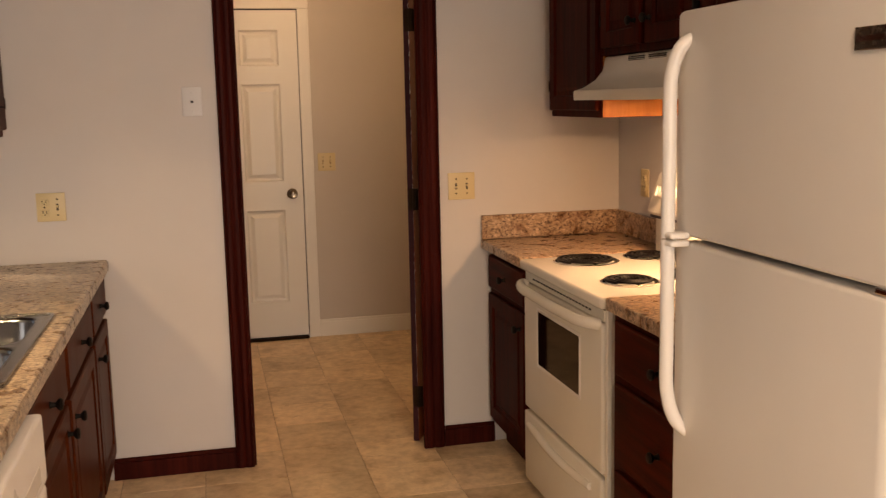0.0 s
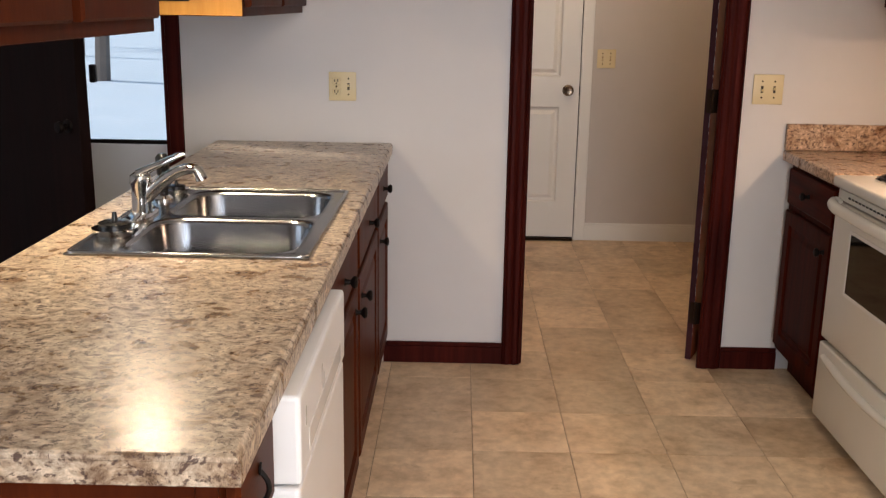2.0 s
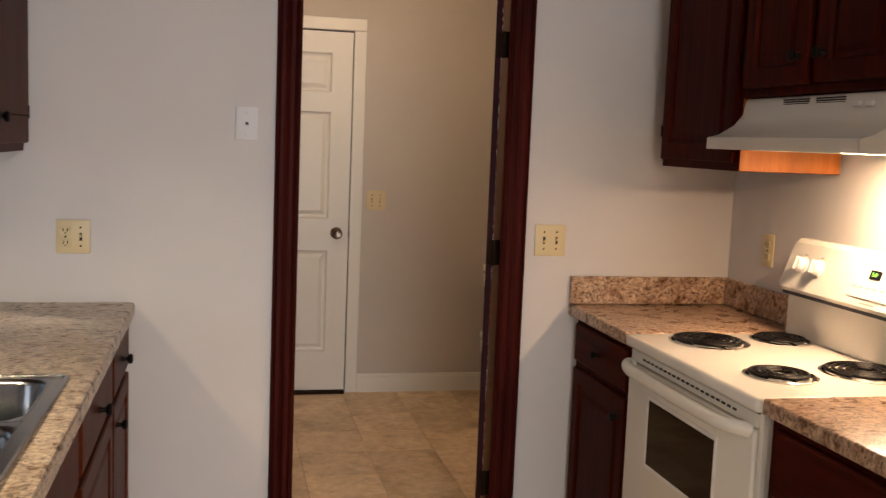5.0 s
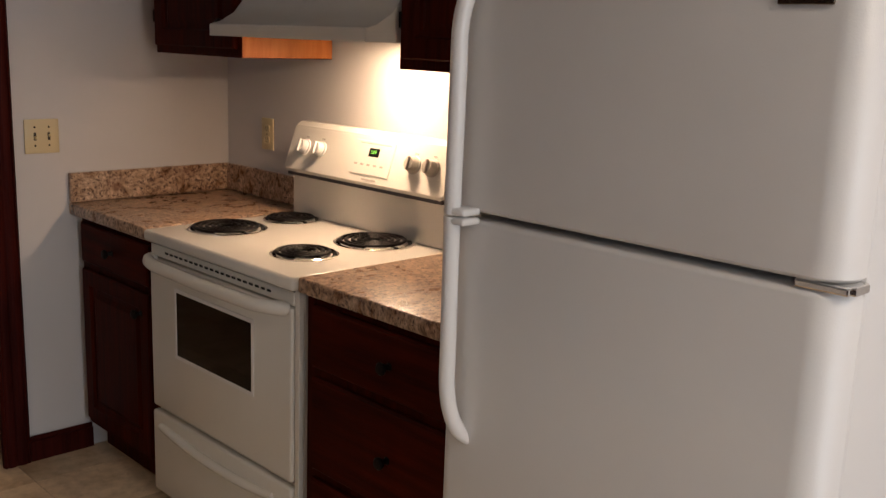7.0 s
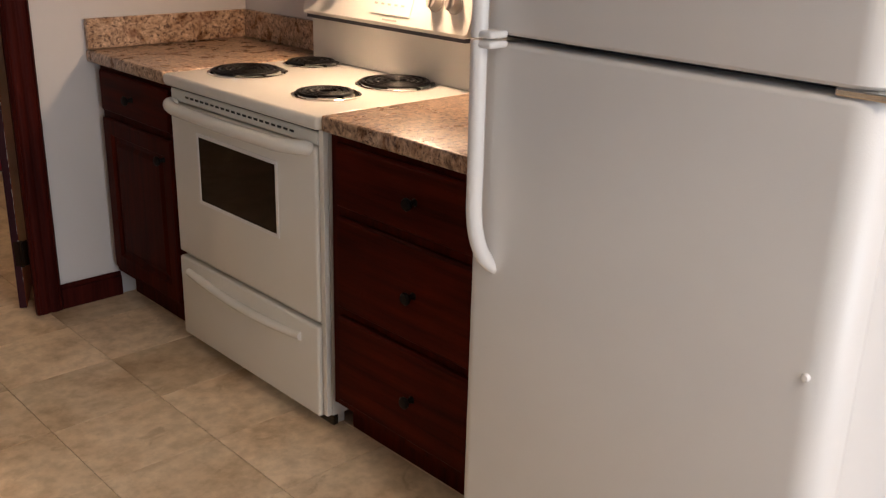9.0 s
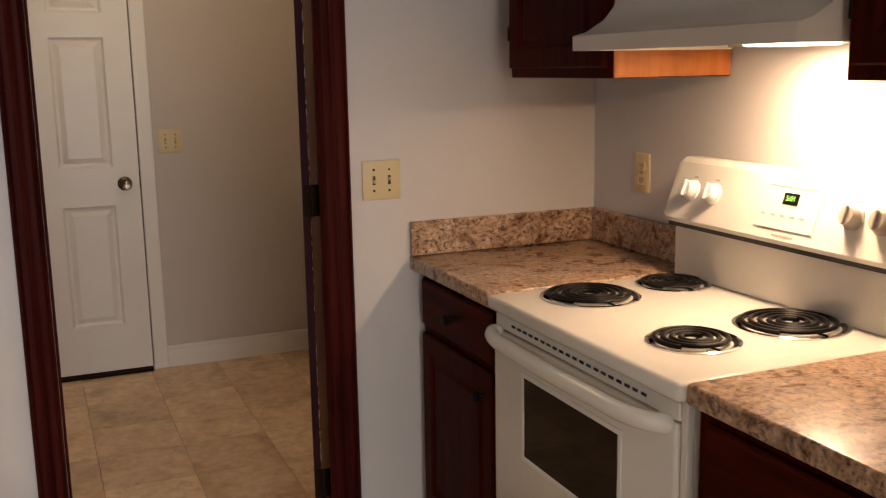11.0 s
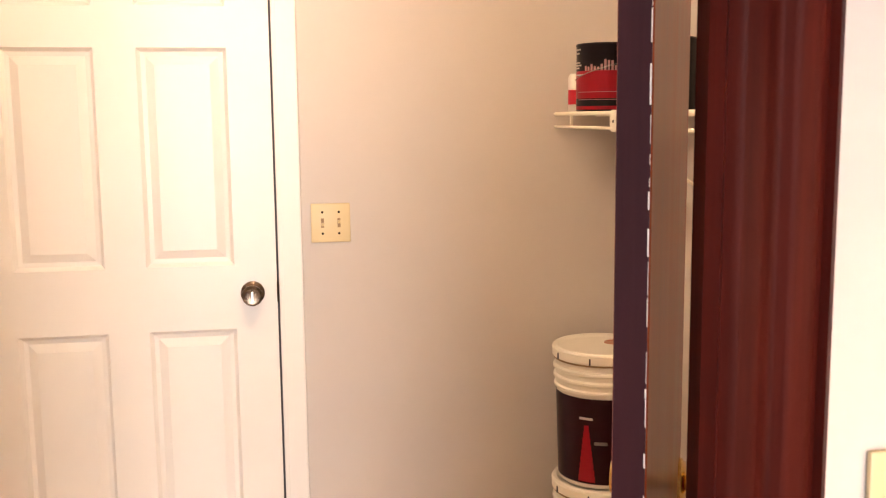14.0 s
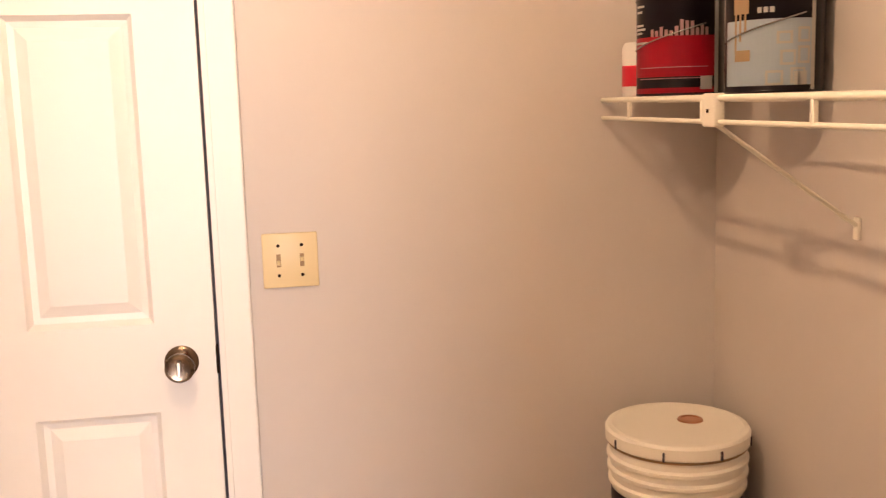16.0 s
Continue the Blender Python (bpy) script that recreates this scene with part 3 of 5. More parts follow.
def front(parent, name, xf, s, y0, y1, z0, z1, mat, matx, pulls=(), panel=True, pull_kind="knob"):
    """A door or drawer front on the plane x = xf, facing s (+1 or -1 along x)."""
    t = 0.019
    bm = bmesh.new()
    tall = (z1 - z0) > 0.25
    if panel and tall:
        steps = ((0.0, 0.001), (0.0, t - 0.004), (0.004, t), (0.052, t), (0.058, t - 0.009), (0.072, t - 0.009), (0.088, t - 0.003))
    elif panel:
        steps = ((0.0, 0.001), (0.0, t - 0.006), (0.006, t))
    else:
        steps = ((0.0, 0.001), (0.0, t - 0.005), (0.005, t))
    rings = [[bm.verts.new((xf + s * d, yy, zz)) for yy, zz in ((y0 + e, z0 + e), (y1 - e, z0 + e), (y1 - e, z1 - e), (y0 + e, z1 - e))] for e, d in steps]
    for ra, rb in zip(rings, rings[1:]):
        for k in range(4):
            bm.faces.new((ra[k], ra[(k + 1) % 4], rb[(k + 1) % 4], rb[k]))
    bm.faces.new(rings[0])
    bm.faces.new(rings[-1])
    bmesh.ops.recalc_face_normals(bm, faces=bm.faces)
    ob = part(name, bm, mat if (z1 - z0) > 0.25 else matx, parent)
    if not panel and tall:
        part("groove", box(xf + s * (t - 0.001), xf + s * (t + 0.0006), y0 + 0.004, y1 - 0.004, pulls[0][1] + 0.006, pulls[0][1] + 0.011), BLACKWOOD, ob, "dark routed line")
    for py, pz in pulls:
        if pull_kind == "knob":
            m = Matrix.Translation((xf + s * t, py, pz)) @ Matrix.Rotation(radians(90 * s), 4, "Y")
            part("knob", lathe([(0, 0), (0.010, 0), (0.007, 0.004), (0.006, 0.014), (0.014, 0.020), (0.016, 0.026), (0.012, 0.031), (0, 0.033)], 20, m), BRONZE, ob, "dark bronze knob", 40)
        else:
            bm = bmesh.new()
            dx = s * 0.015
            tube(bm, arc((xf + s * t, py, pz + 0.027), (xf + s * t + dx * 1.8, py, pz), (xf + s * t, py, pz - 0.027), 10), 0.004, 8)
            for dz in (0.029, -0.029):
                block(bm, xf + s * t, xf + s * (t + 0.004), py - 0.006, py + 0.006, pz + dz - 0.008, pz + dz + 0.008, 0.002)
            part("pull", bm, BRONZE, ob, "dark bronze bow pull")
    return ob


def carcass(name, label, x0, x1, y0, y1, z0, z1, mat, s, toe=True, group=""):
    """A cabinet's box; its face lies at x1 when s > 0, at x0 when s < 0."""
    ob = thing(name, label, "cabinet", ((x0 + x1) / 2, (y0 + y1) / 2, z0), group)
    off = Vector(ob.location)
    bm = bmesh.new()
    if toe:
        a, b = (x0, x1 - 0.06) if s > 0 else (x0 + 0.06, x1)
        block(bm, a, b, y0 + 0.001, y1 - 0.001, z0, z0 + 0.10)
        block(bm, x0, x1, y0, y1, z0 + 0.10, z1)
    else:
        block(bm, x0, x1, y0, y1, z0, z1, 0.0015, 1)
    bm.transform(Matrix.Translation(-off))
    part("body", bm, mat, ob)
    return ob, off


def shifted(ob, off):
    """Moves the parts built in world places under their thing."""
    for c in ob.children:
        if c.name.split(".")[0] != "body":
            c.location = -off


# stove wall, lower cabinets
c, o = carcass("base_cabinet", "dark cherry base cabinet between the wall and stove", -0.585, -0.012, -0.524, -0.016, 0, 0.846, WOOD, -1, group="lower cabinets by the stove")
front(c, "drawer", -0.585, -1, -0.505, -0.04, 0.69, 0.825, WOOD, WOODX, ((-0.27, 0.757),))
front(c, "door", -0.585, -1, -0.505, -0.04, 0.125, 0.665, WOOD, WOODX, ((-0.46, 0.60),))
shifted(c, o)
c, o = carcass("drawer_cabinet", "dark cherry drawer cabinet between stove and refrigerator", -0.585, -0.012, -1.90, -1.308, 0, 0.846, WOOD, -1, group="lower cabinets by the stove")
for z0, z1 in ((0.665, 0.825), (0.395, 0.64), (0.125, 0.37)):
    front(c, "drawer", -0.585, -1, -1.885, -1.345, z0, z1, WOODX, WOODX, ((-1.64, (z0 + z1) / 2),))
shifted(c, o)


def counter(name, label, x0, x1, y0, y1, z1, edge_x=None, extra=()):
    ob = thing(name, label, "countertop", ((x0 + x1) / 2, (y0 + y1) / 2, z1 - 0.04))
    bm = box(x0, x1, y0, y1, z1 - 0.04, z1, 0.007, 3)
    bm.transform(Matrix.Translation(-Vector(ob.location)))
    part("top", bm, BROWNLAM, ob, smooth=30)
    for e in extra:
        bm = box(*e, 0.004)
        bm.transform(Matrix.Translation(-Vector(ob.location)))
        part("backsplash", bm, BROWNLAM, ob)
    return ob


counter("corner_countertop", "reddish-brown speckled granite laminate countertop in the corner", -0.624, -0.001, -0.530, -0.001, 0.887,
        extra=((-0.622, -0.001, -0.021, -0.002, 0.888, 0.988), (-0.021, -0.002, -0.528, -0.022, 0.888, 0.988)))
counter("short_countertop", "reddish-brown speckled granite laminate countertop beside the stove", -0.614, -0.001, -1.910, -1.302, 0.887,
        extra=((-0.021, -0.002, -1.908, -1.304, 0.888, 0.988),))


# ---- stove ----
def stove():
    y0, y1, xf = -1.296, -0.536, -0.612
    st = thing("stove", "white enamel electric coil stove with a dark oven window", "stove", (-0.31, (y0 + y1) / 2, 0))
    T = Matrix.Translation(-Vector(st.location))

    def add(name, bm, mat, label="", parent=st, smooth=None):
        bm.transform(T)
        return part(name, bm, mat, parent, label, smooth)

    bm = box(-0.585, -0.025, y0, y1, 0.05, 0.846)
    for yy in (y0 + 0.05, y1 - 0.05):
        for xx in (-0.54, -0.08):
            block(bm, xx - 0.018, xx + 0.018, yy - 0.018, yy + 0.018, 0.0, 0.05)
    add("body", bm, ENAMEL)
    # black strip that draws the shadow at the stove's foot
    add("kick_shadow", box(-0.575, -0.56, y0 + 0.01, y1 - 0.01, 0.012, 0.0495), BLACK, "black strip standing for the shadow below the stove")
    # drawer with a scooped grip
    bm = box(xf - 0.002, -0.586, y0 + 0.022, y1 - 0.004, 0.045, 0.312, 0.008, 3)
    d = add("storage_drawer", bm, ENAMEL, smooth=40)
    bm = bmesh.new()
    tube(bm, arc((xf, y0 + 0.10, 0.262), (xf - 0.022, (y0 + y1) / 2, 0.240), (xf, y1 - 0.06, 0.270), 14), 0.016, 10, 0.8)
    add("grip", bm, ENAMEL, "", d, 50)
    # oven door
    bm = box(xf, -0.587, y0 + 0.022, y1 - 0.004, 0.327, 0.800, 0.008, 3)
    dr = add("oven_door", bm, ENAMEL, smooth=40)
    wy0, wy1, wz0, wz1 = -1.096, -0.703, 0.528, 0.720
    bm = bmesh.new()
    for a, b, c, e in ((wy0 - 0.012, wy1 + 0.012, wz0 - 0.012, wz0), (wy0 - 0.012, wy1 + 0.012, wz1, wz1 + 0.012), (wy0 - 0.012, wy0, wz0, wz1), (wy1, wy1 + 0.012, wz0, wz1)):
        block(bm, xf - 0.004, xf - 0.0005, a, b, c, e, 0.0015)
    add("window_trim", bm, GLOSSWHITE, "", dr)
    add("oven_window", box(xf - 0.0028, xf - 0.0004, wy0, wy1, wz0, wz1), OVENGLASS, "black oven door glass", dr)
    bm = bmesh.new()
    pts = [(xf + 0.002, y1 - 0.030, 0.792)] + list(arc((xf - 0.014, y1 - 0.032, 0.798), (xf - 0.036, y1 - 0.045, 0.798), (xf - 0.040, y1 - 0.12, 0.794), 6))
    pts += [(xf - 0.043, (y0 + y1) / 2, 0.792)] + list(arc((xf - 0.040, y0 + 0.14, 0.794), (xf - 0.036, y0 + 0.065, 0.798), (xf - 0.014, y0 + 0.050, 0.798), 6)) + [(xf + 0.002, y0 + 0.048, 0.792)]
    tube(bm, pts, 0.017, 12, 1.15)
    add("handle", bm, ENAMEL, "white full-width door handle", dr, 50)
    # vent strip under the cooktop
    add("vent_strip", box(-0.606, -0.587, y0 + 0.02, y1 - 0.004, 0.805, 0.840, 0.003), ENAMEL)
    n = 20
    for k in range(n):
        yy = y1 - 0.10 - k * (0.56 / n)
        add("vent_slot", box(-0.6075, -0.6055, yy - 0.0085, yy + 0.0085, 0.8205, 0.8265), BLACK, "dark vent slot")
    # shadow below the cooktop's overhang, made as a black strip
    add("cooktop_seam", box(-0.604, -0.587, y0 + 0.02, y1 - 0.004, 0.8405, 0.847), BLACK, "black strip standing for the shadow under the cooktop")
    add("door_seam", box(-0.596, -0.5855, y0 + 0.0185, y0 + 0.0215, 0.055, 0.838), BLACK, "dark seam beside the oven door")
    add("side_trim", box(-0.603, -0.5855, y0 + 0.0005, y0 + 0.0182, 0.052, 0.8455, 0.002), ENAMEL, "pale side trim of the stove")
    # cooktop with a raised rim
    bm = box(-0.628, -0.03, y0 - 0.004, y1 + 0.004, 0.8475, 0.884, 0.012, 3)
    add("cooktop", bm, ENAMEL, smooth=40)
    for x, y, r in ((-0.420, -0.672, 0.112), (-0.170, -0.652, 0.086), (-0.440, -1.092, 0.088), (-0.185, -1.082, 0.112)):
        m = Matrix.Translation((x, y, 0.8845))
        bowl = add("drip_bowl", lathe([(r + 0.007, 0), (r + 0.007, 0.003), (r + 0.003, 0.005), (r - 0.004, 0.002), (r * 0.55, -0.018), (0.02, -0.022), (0, -0.022)], 48, m), CHROME, "chrome drip bowl", smooth=40)
        bm = bmesh.new()
        turns = 4.6 if r > 0.1 else 3.6
        pts = []
        steps = int(turns * 26)
        for k in range(steps + 1):
            u = k / steps
            rr = 0.018 + (r - 0.026) * u
            a = u * turns * 2 * math.pi
            pts.append((x + rr * math.cos(a), y + rr * math.sin(a), 0.8935))
        tube(bm, pts, 0.0062, 7, 0.75)
        for k in range(3):
            a = k * 2.09 + 0.5
            tube(bm, [(x + 0.015 * math.cos(a), y + 0.015 * math.sin(a), 0.887), (x + (r - 0.004) * math.cos(a), y + (r - 0.004) * math.sin(a), 0.888)], 0.0025, 6)
        add("coil", bm, COIL, "black spiral heating coil", bowl, 60)
        add("bowl_base", lathe([(r - 0.001, 0.0042), (r - 0.006, 0.0015), (r * 0.55, -0.012), (0, -0.014)], 40, m), BLACK, "glossy blackened bowl", bowl, 40)
    # backguard: riser and leaning panel
    bm = box(-0.085, -0.025, y0 + 0.006, y1 - 0.006, 0.885, 1.045)
    add("riser", bm, ENAMEL)
    bm = bmesh.new()
    prof = [(-0.118, 1.030), (-0.120, 1.040), (-0.072, 1.178), (-0.060, 1.190), (-0.028, 1.190), (-0.024, 1.185), (-0.024, 1.030)]
    rings = []
    for yy, k in ((y0, 0.012), (y0 + 0.012, 0.0), (y1 - 0.012, 0.0), (y1, 0.012)):
        cx, cz = -0.07, 1.11
        rings.append([bm.verts.new((px + (cx - px) * k * 6 * 0.5, yy, pz + (cz - pz) * k * 6)) for px, pz in prof])
    for a, b in zip(rings, rings[1:]):
        for k in range(len(prof)):
            bm.faces.new((a[k], a[(k + 1) % len(prof)], b[(k + 1) % len(prof)], b[k]))
    bm.faces.new(rings[0])
    bm.faces.new(rings[-1])
    bmesh.ops.recalc_face_normals(bm, faces=bm.faces)
    guard = add("control_panel", bm, ENAMEL)
    # dark strip painting the shade beneath the panel's overhang
    add("panel_shadow_gap", box(-0.112, -0.086, y0 + 0.012, y1 - 0.012, 1.018, 1.0295), DARKGAP, "dark strip painted as the shadow below the control panel")
    tilt = math.atan2(0.048, 0.138)
    F = Matrix.Translation((-0.096, 0, 1.109)) @ Matrix.Rotation(tilt, 4, "Y")   # panel face: local -x points out

    def on_face(name, bm, mat, label, smooth=None, parent=guard):
        bm.transform(F)
        return add(name, bm, mat, label, parent, smooth)

    for y, mat in ((-0.622, GLOSSWHITE), (-0.705, GLOSSWHITE), (-1.148, GREYDIAL), (-1.225, GREYDIAL)):
        m = Matrix.Translation((-0.001, y, 0.004)) @ Matrix.Rotation(radians(-90), 4, "Y")
        k = on_face("dial", lathe([(0, 0), (0.027, 0), (0.027, 0.004), (0.023, 0.007), (0.021, 0.022), (0.018, 0.026), (0, 0.026)], 28, m), mat, "round burner dial", 35)
        on_face("dial_grip", box(-0.034, -0.024, y - 0.004, y + 0.004, -0.016, 0.024, 0.002), mat, "", None, k)
        on_face("dial_mark", box(-0.0012, -0.0004, y - 0.008, y + 0.008, 0.036, 0.040), GREYDIAL, "")
    on_face("clock_bezel", box(-0.003, -0.0003, -1.052, -0.872, -0.050, 0.056, 0.001, 1), ENAMEL, "raised clock panel")
    on_face("clock_line", box(-0.0042, -0.0032, -1.035, -0.890, 0.046, 0.049), GREYDIAL, "")
    disp = on_face("clock_display", box(-0.0045, -0.0032, -0.988, -0.942, 0.008, 0.034), BLACK, "black clock display with green digits")
    curve = bpy.data.curves.new("digits", "FONT")
    curve.body, curve.size, curve.align_x, curve.align_y = "5:01", 0.017, "CENTER", "CENTER"
    tmp = bpy.data.objects.new("digits", curve)
    scene.collection.objects.link(tmp)
    bpy.context.view_layer.update()
    me = bpy.data.meshes.new_from_object(tmp.evaluated_get(bpy.context.evaluated_depsgraph_get()))
    bpy.data.objects.remove(tmp)
    bm = bmesh.new()
    bm.from_mesh(me)
    bm.transform(Matrix.Translation((-0.0052, -0.965, 0.021)) @ Matrix(((0, 0, -1, 0), (-1, 0, 0, 0), (0, 1, 0, 0), (0, 0, 0, 1))))
    on_face("digits", bm, GREENGLOW, "glowing green digits", None, disp)
    for k in range(5):
        on_face("button", box(-0.0042, -0.003, -1.02 + k * 0.03, -1.006 + k * 0.03, -0.022, -0.016), GREYDIAL, "")
    on_face("maker_mark", box(-0.0012, -0.0003, -1.0, -0.935, -0.066, -0.061), GREYDIAL, "small grey maker's mark")


stove()


# ---- range hood and upper cabinets of the stove wall ----
def hood():
    y0, y1 = -1.352, -0.640
    hd = thing("range_hood", "almond white range hood under the cabinet, lamp lit", "range hood", (-0.2, (y0 + y1) / 2, 1.456))
    T = Matrix.Translation(-Vector(hd.location))
    bm = bmesh.new()
    prof = [(-0.005, 1.608), (-0.330, 1.608), (-0.336, 1.602), (-0.345, 1.560), (-0.372, 1.528), (-0.420, 1.500), (-0.452, 1.492), (-0.455, 1.488), (-0.455, 1.458), (-0.445, 1.458), (-0.445, 1.482), (-0.02, 1.482), (-0.02, 1.462), (-0.005, 1.462)]
    ra = [bm.verts.new((px, y0, pz)) for px, pz in prof]
    rb = [bm.verts.new((px, y1, pz)) for px, pz in prof]
    for k in range(len(prof)):
        bm.faces.new((ra[k], ra[(k + 1) % len(prof)], rb[(k + 1) % len(prof)], rb[k]))
    bmesh.ops.recalc_face_normals(bm, faces=bm.faces)
    for yy in (y0, y1):
        s = 0.004 if yy == y0 else -0.004
        side = [(-0.005, 1.607), (-0.330, 1.607), (-0.345, 1.560), (-0.372, 1.528), (-0.420, 1.500), (-0.454, 1.490), (-0.454, 1.458), (-0.005, 1.458)]
        a = [bm.verts.new((px, yy - s * 0.1, pz)) for px, pz in side]
        b = [bm.verts.new((px, yy + s, pz)) for px, pz in side]
        f1, f2 = bm.faces.new(a), bm.faces.new(list(reversed(b)))
        for k in range(len(side)):
            bm.faces.new((a[k], b[k], b[(k + 1) % len(side)], a[(k + 1) % len(side)]))
    bmesh.ops.recalc_face_normals(bm, faces=bm.faces)
    bm.transform(T)
    body = part("canopy", bm, ENAMEL, hd, "", 35)
    for j in range(2):
        for k in range(5):
            yc = -0.905 - 0.155 * j
            z = 1.600 - k * 0.0062
            bm = box(-0.3395, -0.334, yc - 0.062, yc + 0.062, z - 0.0035, z)
            bm.transform(T)
            part("vent_slot", bm, BLACK, body, "dark vent louvre")
    for k in range(2):
        bm = box(-0.351, -0.338, -1.19 - k * 0.05, -1.165 - k * 0.05, 1.572, 1.586, 0.002)
        bm.transform(T)
        part("switch", bm, GLOSSWHITE, hd, "small rocker switch")
    bm = box(-0.30, -0.05, -0.93, -0.68, 1.470, 1.4815)
    bm.transform(T)
    part("filter", bm, STEEL, hd, "metal grease filter")
    bm = box(-0.23, -0.09, -1.09, -0.95, 1.458, 1.4815, 0.006)
    bm.transform(T)
    part("lamp_lens", bm, BULBGLOW, hd, "glowing lamp lens")


hood()
UP = 2.12


def upper(name, label, y0, y1, z0, doors, s=-1, xf=-0.345, xb=-0.004, mat=WOOD, matx=WOODX, group="upper cabinets by the stove", z1=UP, panel=True):
    lo, hi = min(xf, xb), max(xf, xb)
    c, o = carcass(name, label, lo, hi, y0, y1, z0, z1, mat, s, False, group)
    n = doors
    w = (y1 - y0) / n
    for k in range(n):
        a, b = y0 + k * w + 0.02, y0 + (k + 1) * w - 0.02
        if n == 1:
            py = a + 0.04 if s < 0 else b - 0.04
        else:
            py = b - 0.035 if k % 2 == 0 else a + 0.035
        d = front(c, "door", xf, s, a, b, z0 + 0.025, z1 - 0.03, mat, matx, ((py, z0 + 0.10),), panel)
        hy = a if py > (a + b) / 2 else b
        for hz in (z0 + 0.12, z1 - 0.14):
            part("hinge", box(xf + s * 0.002, xf + s * 0.021, hy - 0.0045, hy + 0.0045, hz - 0.020, hz + 0.020, 0.0015), BRONZE, d, "dark hinge")
    shifted(c, o)
    return c, o


c, o = upper("upper_cabinet", "dark cherry upper cabinet beside the range hood", -0.638, -0.115, 1.394, 1)
# side towards the hood, coloured orange to stand for the lamplight on it
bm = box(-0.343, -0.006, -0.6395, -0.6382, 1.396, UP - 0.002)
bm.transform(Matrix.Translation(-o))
part("side_panel", bm, HOODLITWOOD, c, "wooden cabinet side, hood light painted in as orange")
upper("hood_cabinet", "dark cherry short cabinet above the range hood", -1.354, -0.640, 1.610, 2)
upper("upper_cabinet", "dark cherry upper cabinet between hood and refrigerator", -1.832, -1.356, 1.394, 1)
upper("refrigerator_cabinet", "dark cherry short cabinet above the refrigerator", -2.80, -1.834, 1.812, 2)


# ---- refrigerator ----
def fridge():
    y0, y1, xd = -2.690, -1.925, -0.720
    fr = thing("refrigerator", "white textured top-freezer refrigerator", "refrigerator", (-0.42, (y0 + y1) / 2, 0))
    fr.scale = (1, 1, 0.9945)
    T = Matrix.Translation(-Vector(fr.location))

    def add(name, bm, mat, label="", parent=fr, smooth=None):
        bm.transform(T)
        return part(name, bm, mat, parent, label, smooth)

    add("cabinet", box(-0.640, -0.03, y0 + 0.004, y1 - 0.004, 0.03, 1.640, 0.006), FRIDGE)
    add("gasket", box(-0.653, -0.6405, y0 + 0.018, y1 - 0.018, 0.06, 1.630), DARKGAP, "dark door gasket")
    add("toe_grille", box(-0.655, -0.635, y0 + 0.01, y1 - 0.01, 0.0, 0.055, 0.004), GREYDIAL, "grey toe grille")

    def door(z0, z1, name):
        bm = bmesh.new()
        prof = []
        r = 0.035
        for k in range(9):
            a = math.pi / 2 * k / 8
            prof.append((xd + r - r * math.sin(a), y1 - r + r * math.cos(a)))
        prof = [(-0.6535, y1)] + prof[:]
        prof[1] = (xd + r, y1)
        right = []
        r2 = 0.05
        for k in range(9):
            a = math.pi / 2 * k / 8
            right.append((xd + r2 - r2 * math.cos(a), y0 + r2 - r2 * math.sin(a)))
        prof += right + [(-0.6535, y0)]
        rings = []
        for z, ins in ((z0, 0.006), (z0 + 0.006, 0.0), (z1 - 0.010, 0.0), (z1 - 0.003, 0.004), (z1, 0.010)):
            cy = (y0 + y1) / 2
            rings.append([bm.verts.new((px + (ins if px < -0.660 else 0), py + math.copysign(min(ins, 0.006), cy - py), z)) for px, py in prof])
        for a, b in zip(rings, rings[1:]):
            for k in range(len(prof)):
                bm.faces.new((a[k], a[(k + 1) % len(prof)], b[(k + 1) % len(prof)], b[k]))
        bm.faces.new(rings[0])
        bm.faces.new(rings[-1])
        bmesh.ops.recalc_face_normals(bm, faces=bm.faces)
        return add(name, bm, FRIDGE, "", fr, 40)

    up = door(1.171, 1.657, "freezer_door")
    lo = door(0.062, 1.157, "fridge_door")
    # long bowed handles meeting at the gap
    gy = -1.975
    bm = bmesh.new()
    pts = list(arc((xd + 0.008, gy - 0.026, 1.600), (xd - 0.031, gy - 0.004, 1.580), (xd - 0.032, gy, 1.485), 16)) + [(xd - 0.031, gy + 0.001, 1.35), (xd - 0.032, gy + 0.002, 1.1665)]
    tube(bm, pts, [min(0.0155, 0.011 + 0.0009 * k) for k in range(len(pts))], 14, 1.0)
    block(bm, xd - 0.044, xd + 0.002, gy - 0.038, gy + 0.016, 1.1665, 1.180, 0.005)
    add("handle", bm, GLOSSWHITE, "glossy white bowed handle", up, 50)
    bm = bmesh.new()
    pts = [(xd - 0.032, gy + 0.002, 1.1625), (xd - 0.031, gy + 0.002, 1.02), (xd - 0.031, gy + 0.001, 0.93)] + list(arc((xd - 0.032, gy, 0.85), (xd - 0.031, gy - 0.004, 0.750), (xd + 0.008, gy - 0.026, 0.722), 16))
    tube(bm, pts, [min(0.0155, 0.011 + 0.0009 * (len(pts) - 1 - k)) for k in range(len(pts))], 14, 1.0)
    block(bm, xd - 0.044, xd + 0.002, gy - 0.038, gy + 0.016, 1.149, 1.1625, 0.005)
    add("handle", bm, GLOSSWHITE, "glossy white bowed handle", lo, 50)
    bm = box(xd + 0.004, -0.650, y0 - 0.004, y0 + 0.075, 1.1580, 1.1700, 0.003)
    block(bm, -0.705, -0.660, y0 - 0.010, y0 + 0.03, 1.1575, 1.1705, 0.003)
    add("centre_hinge", bm, CHROME, "metal centre hinge")
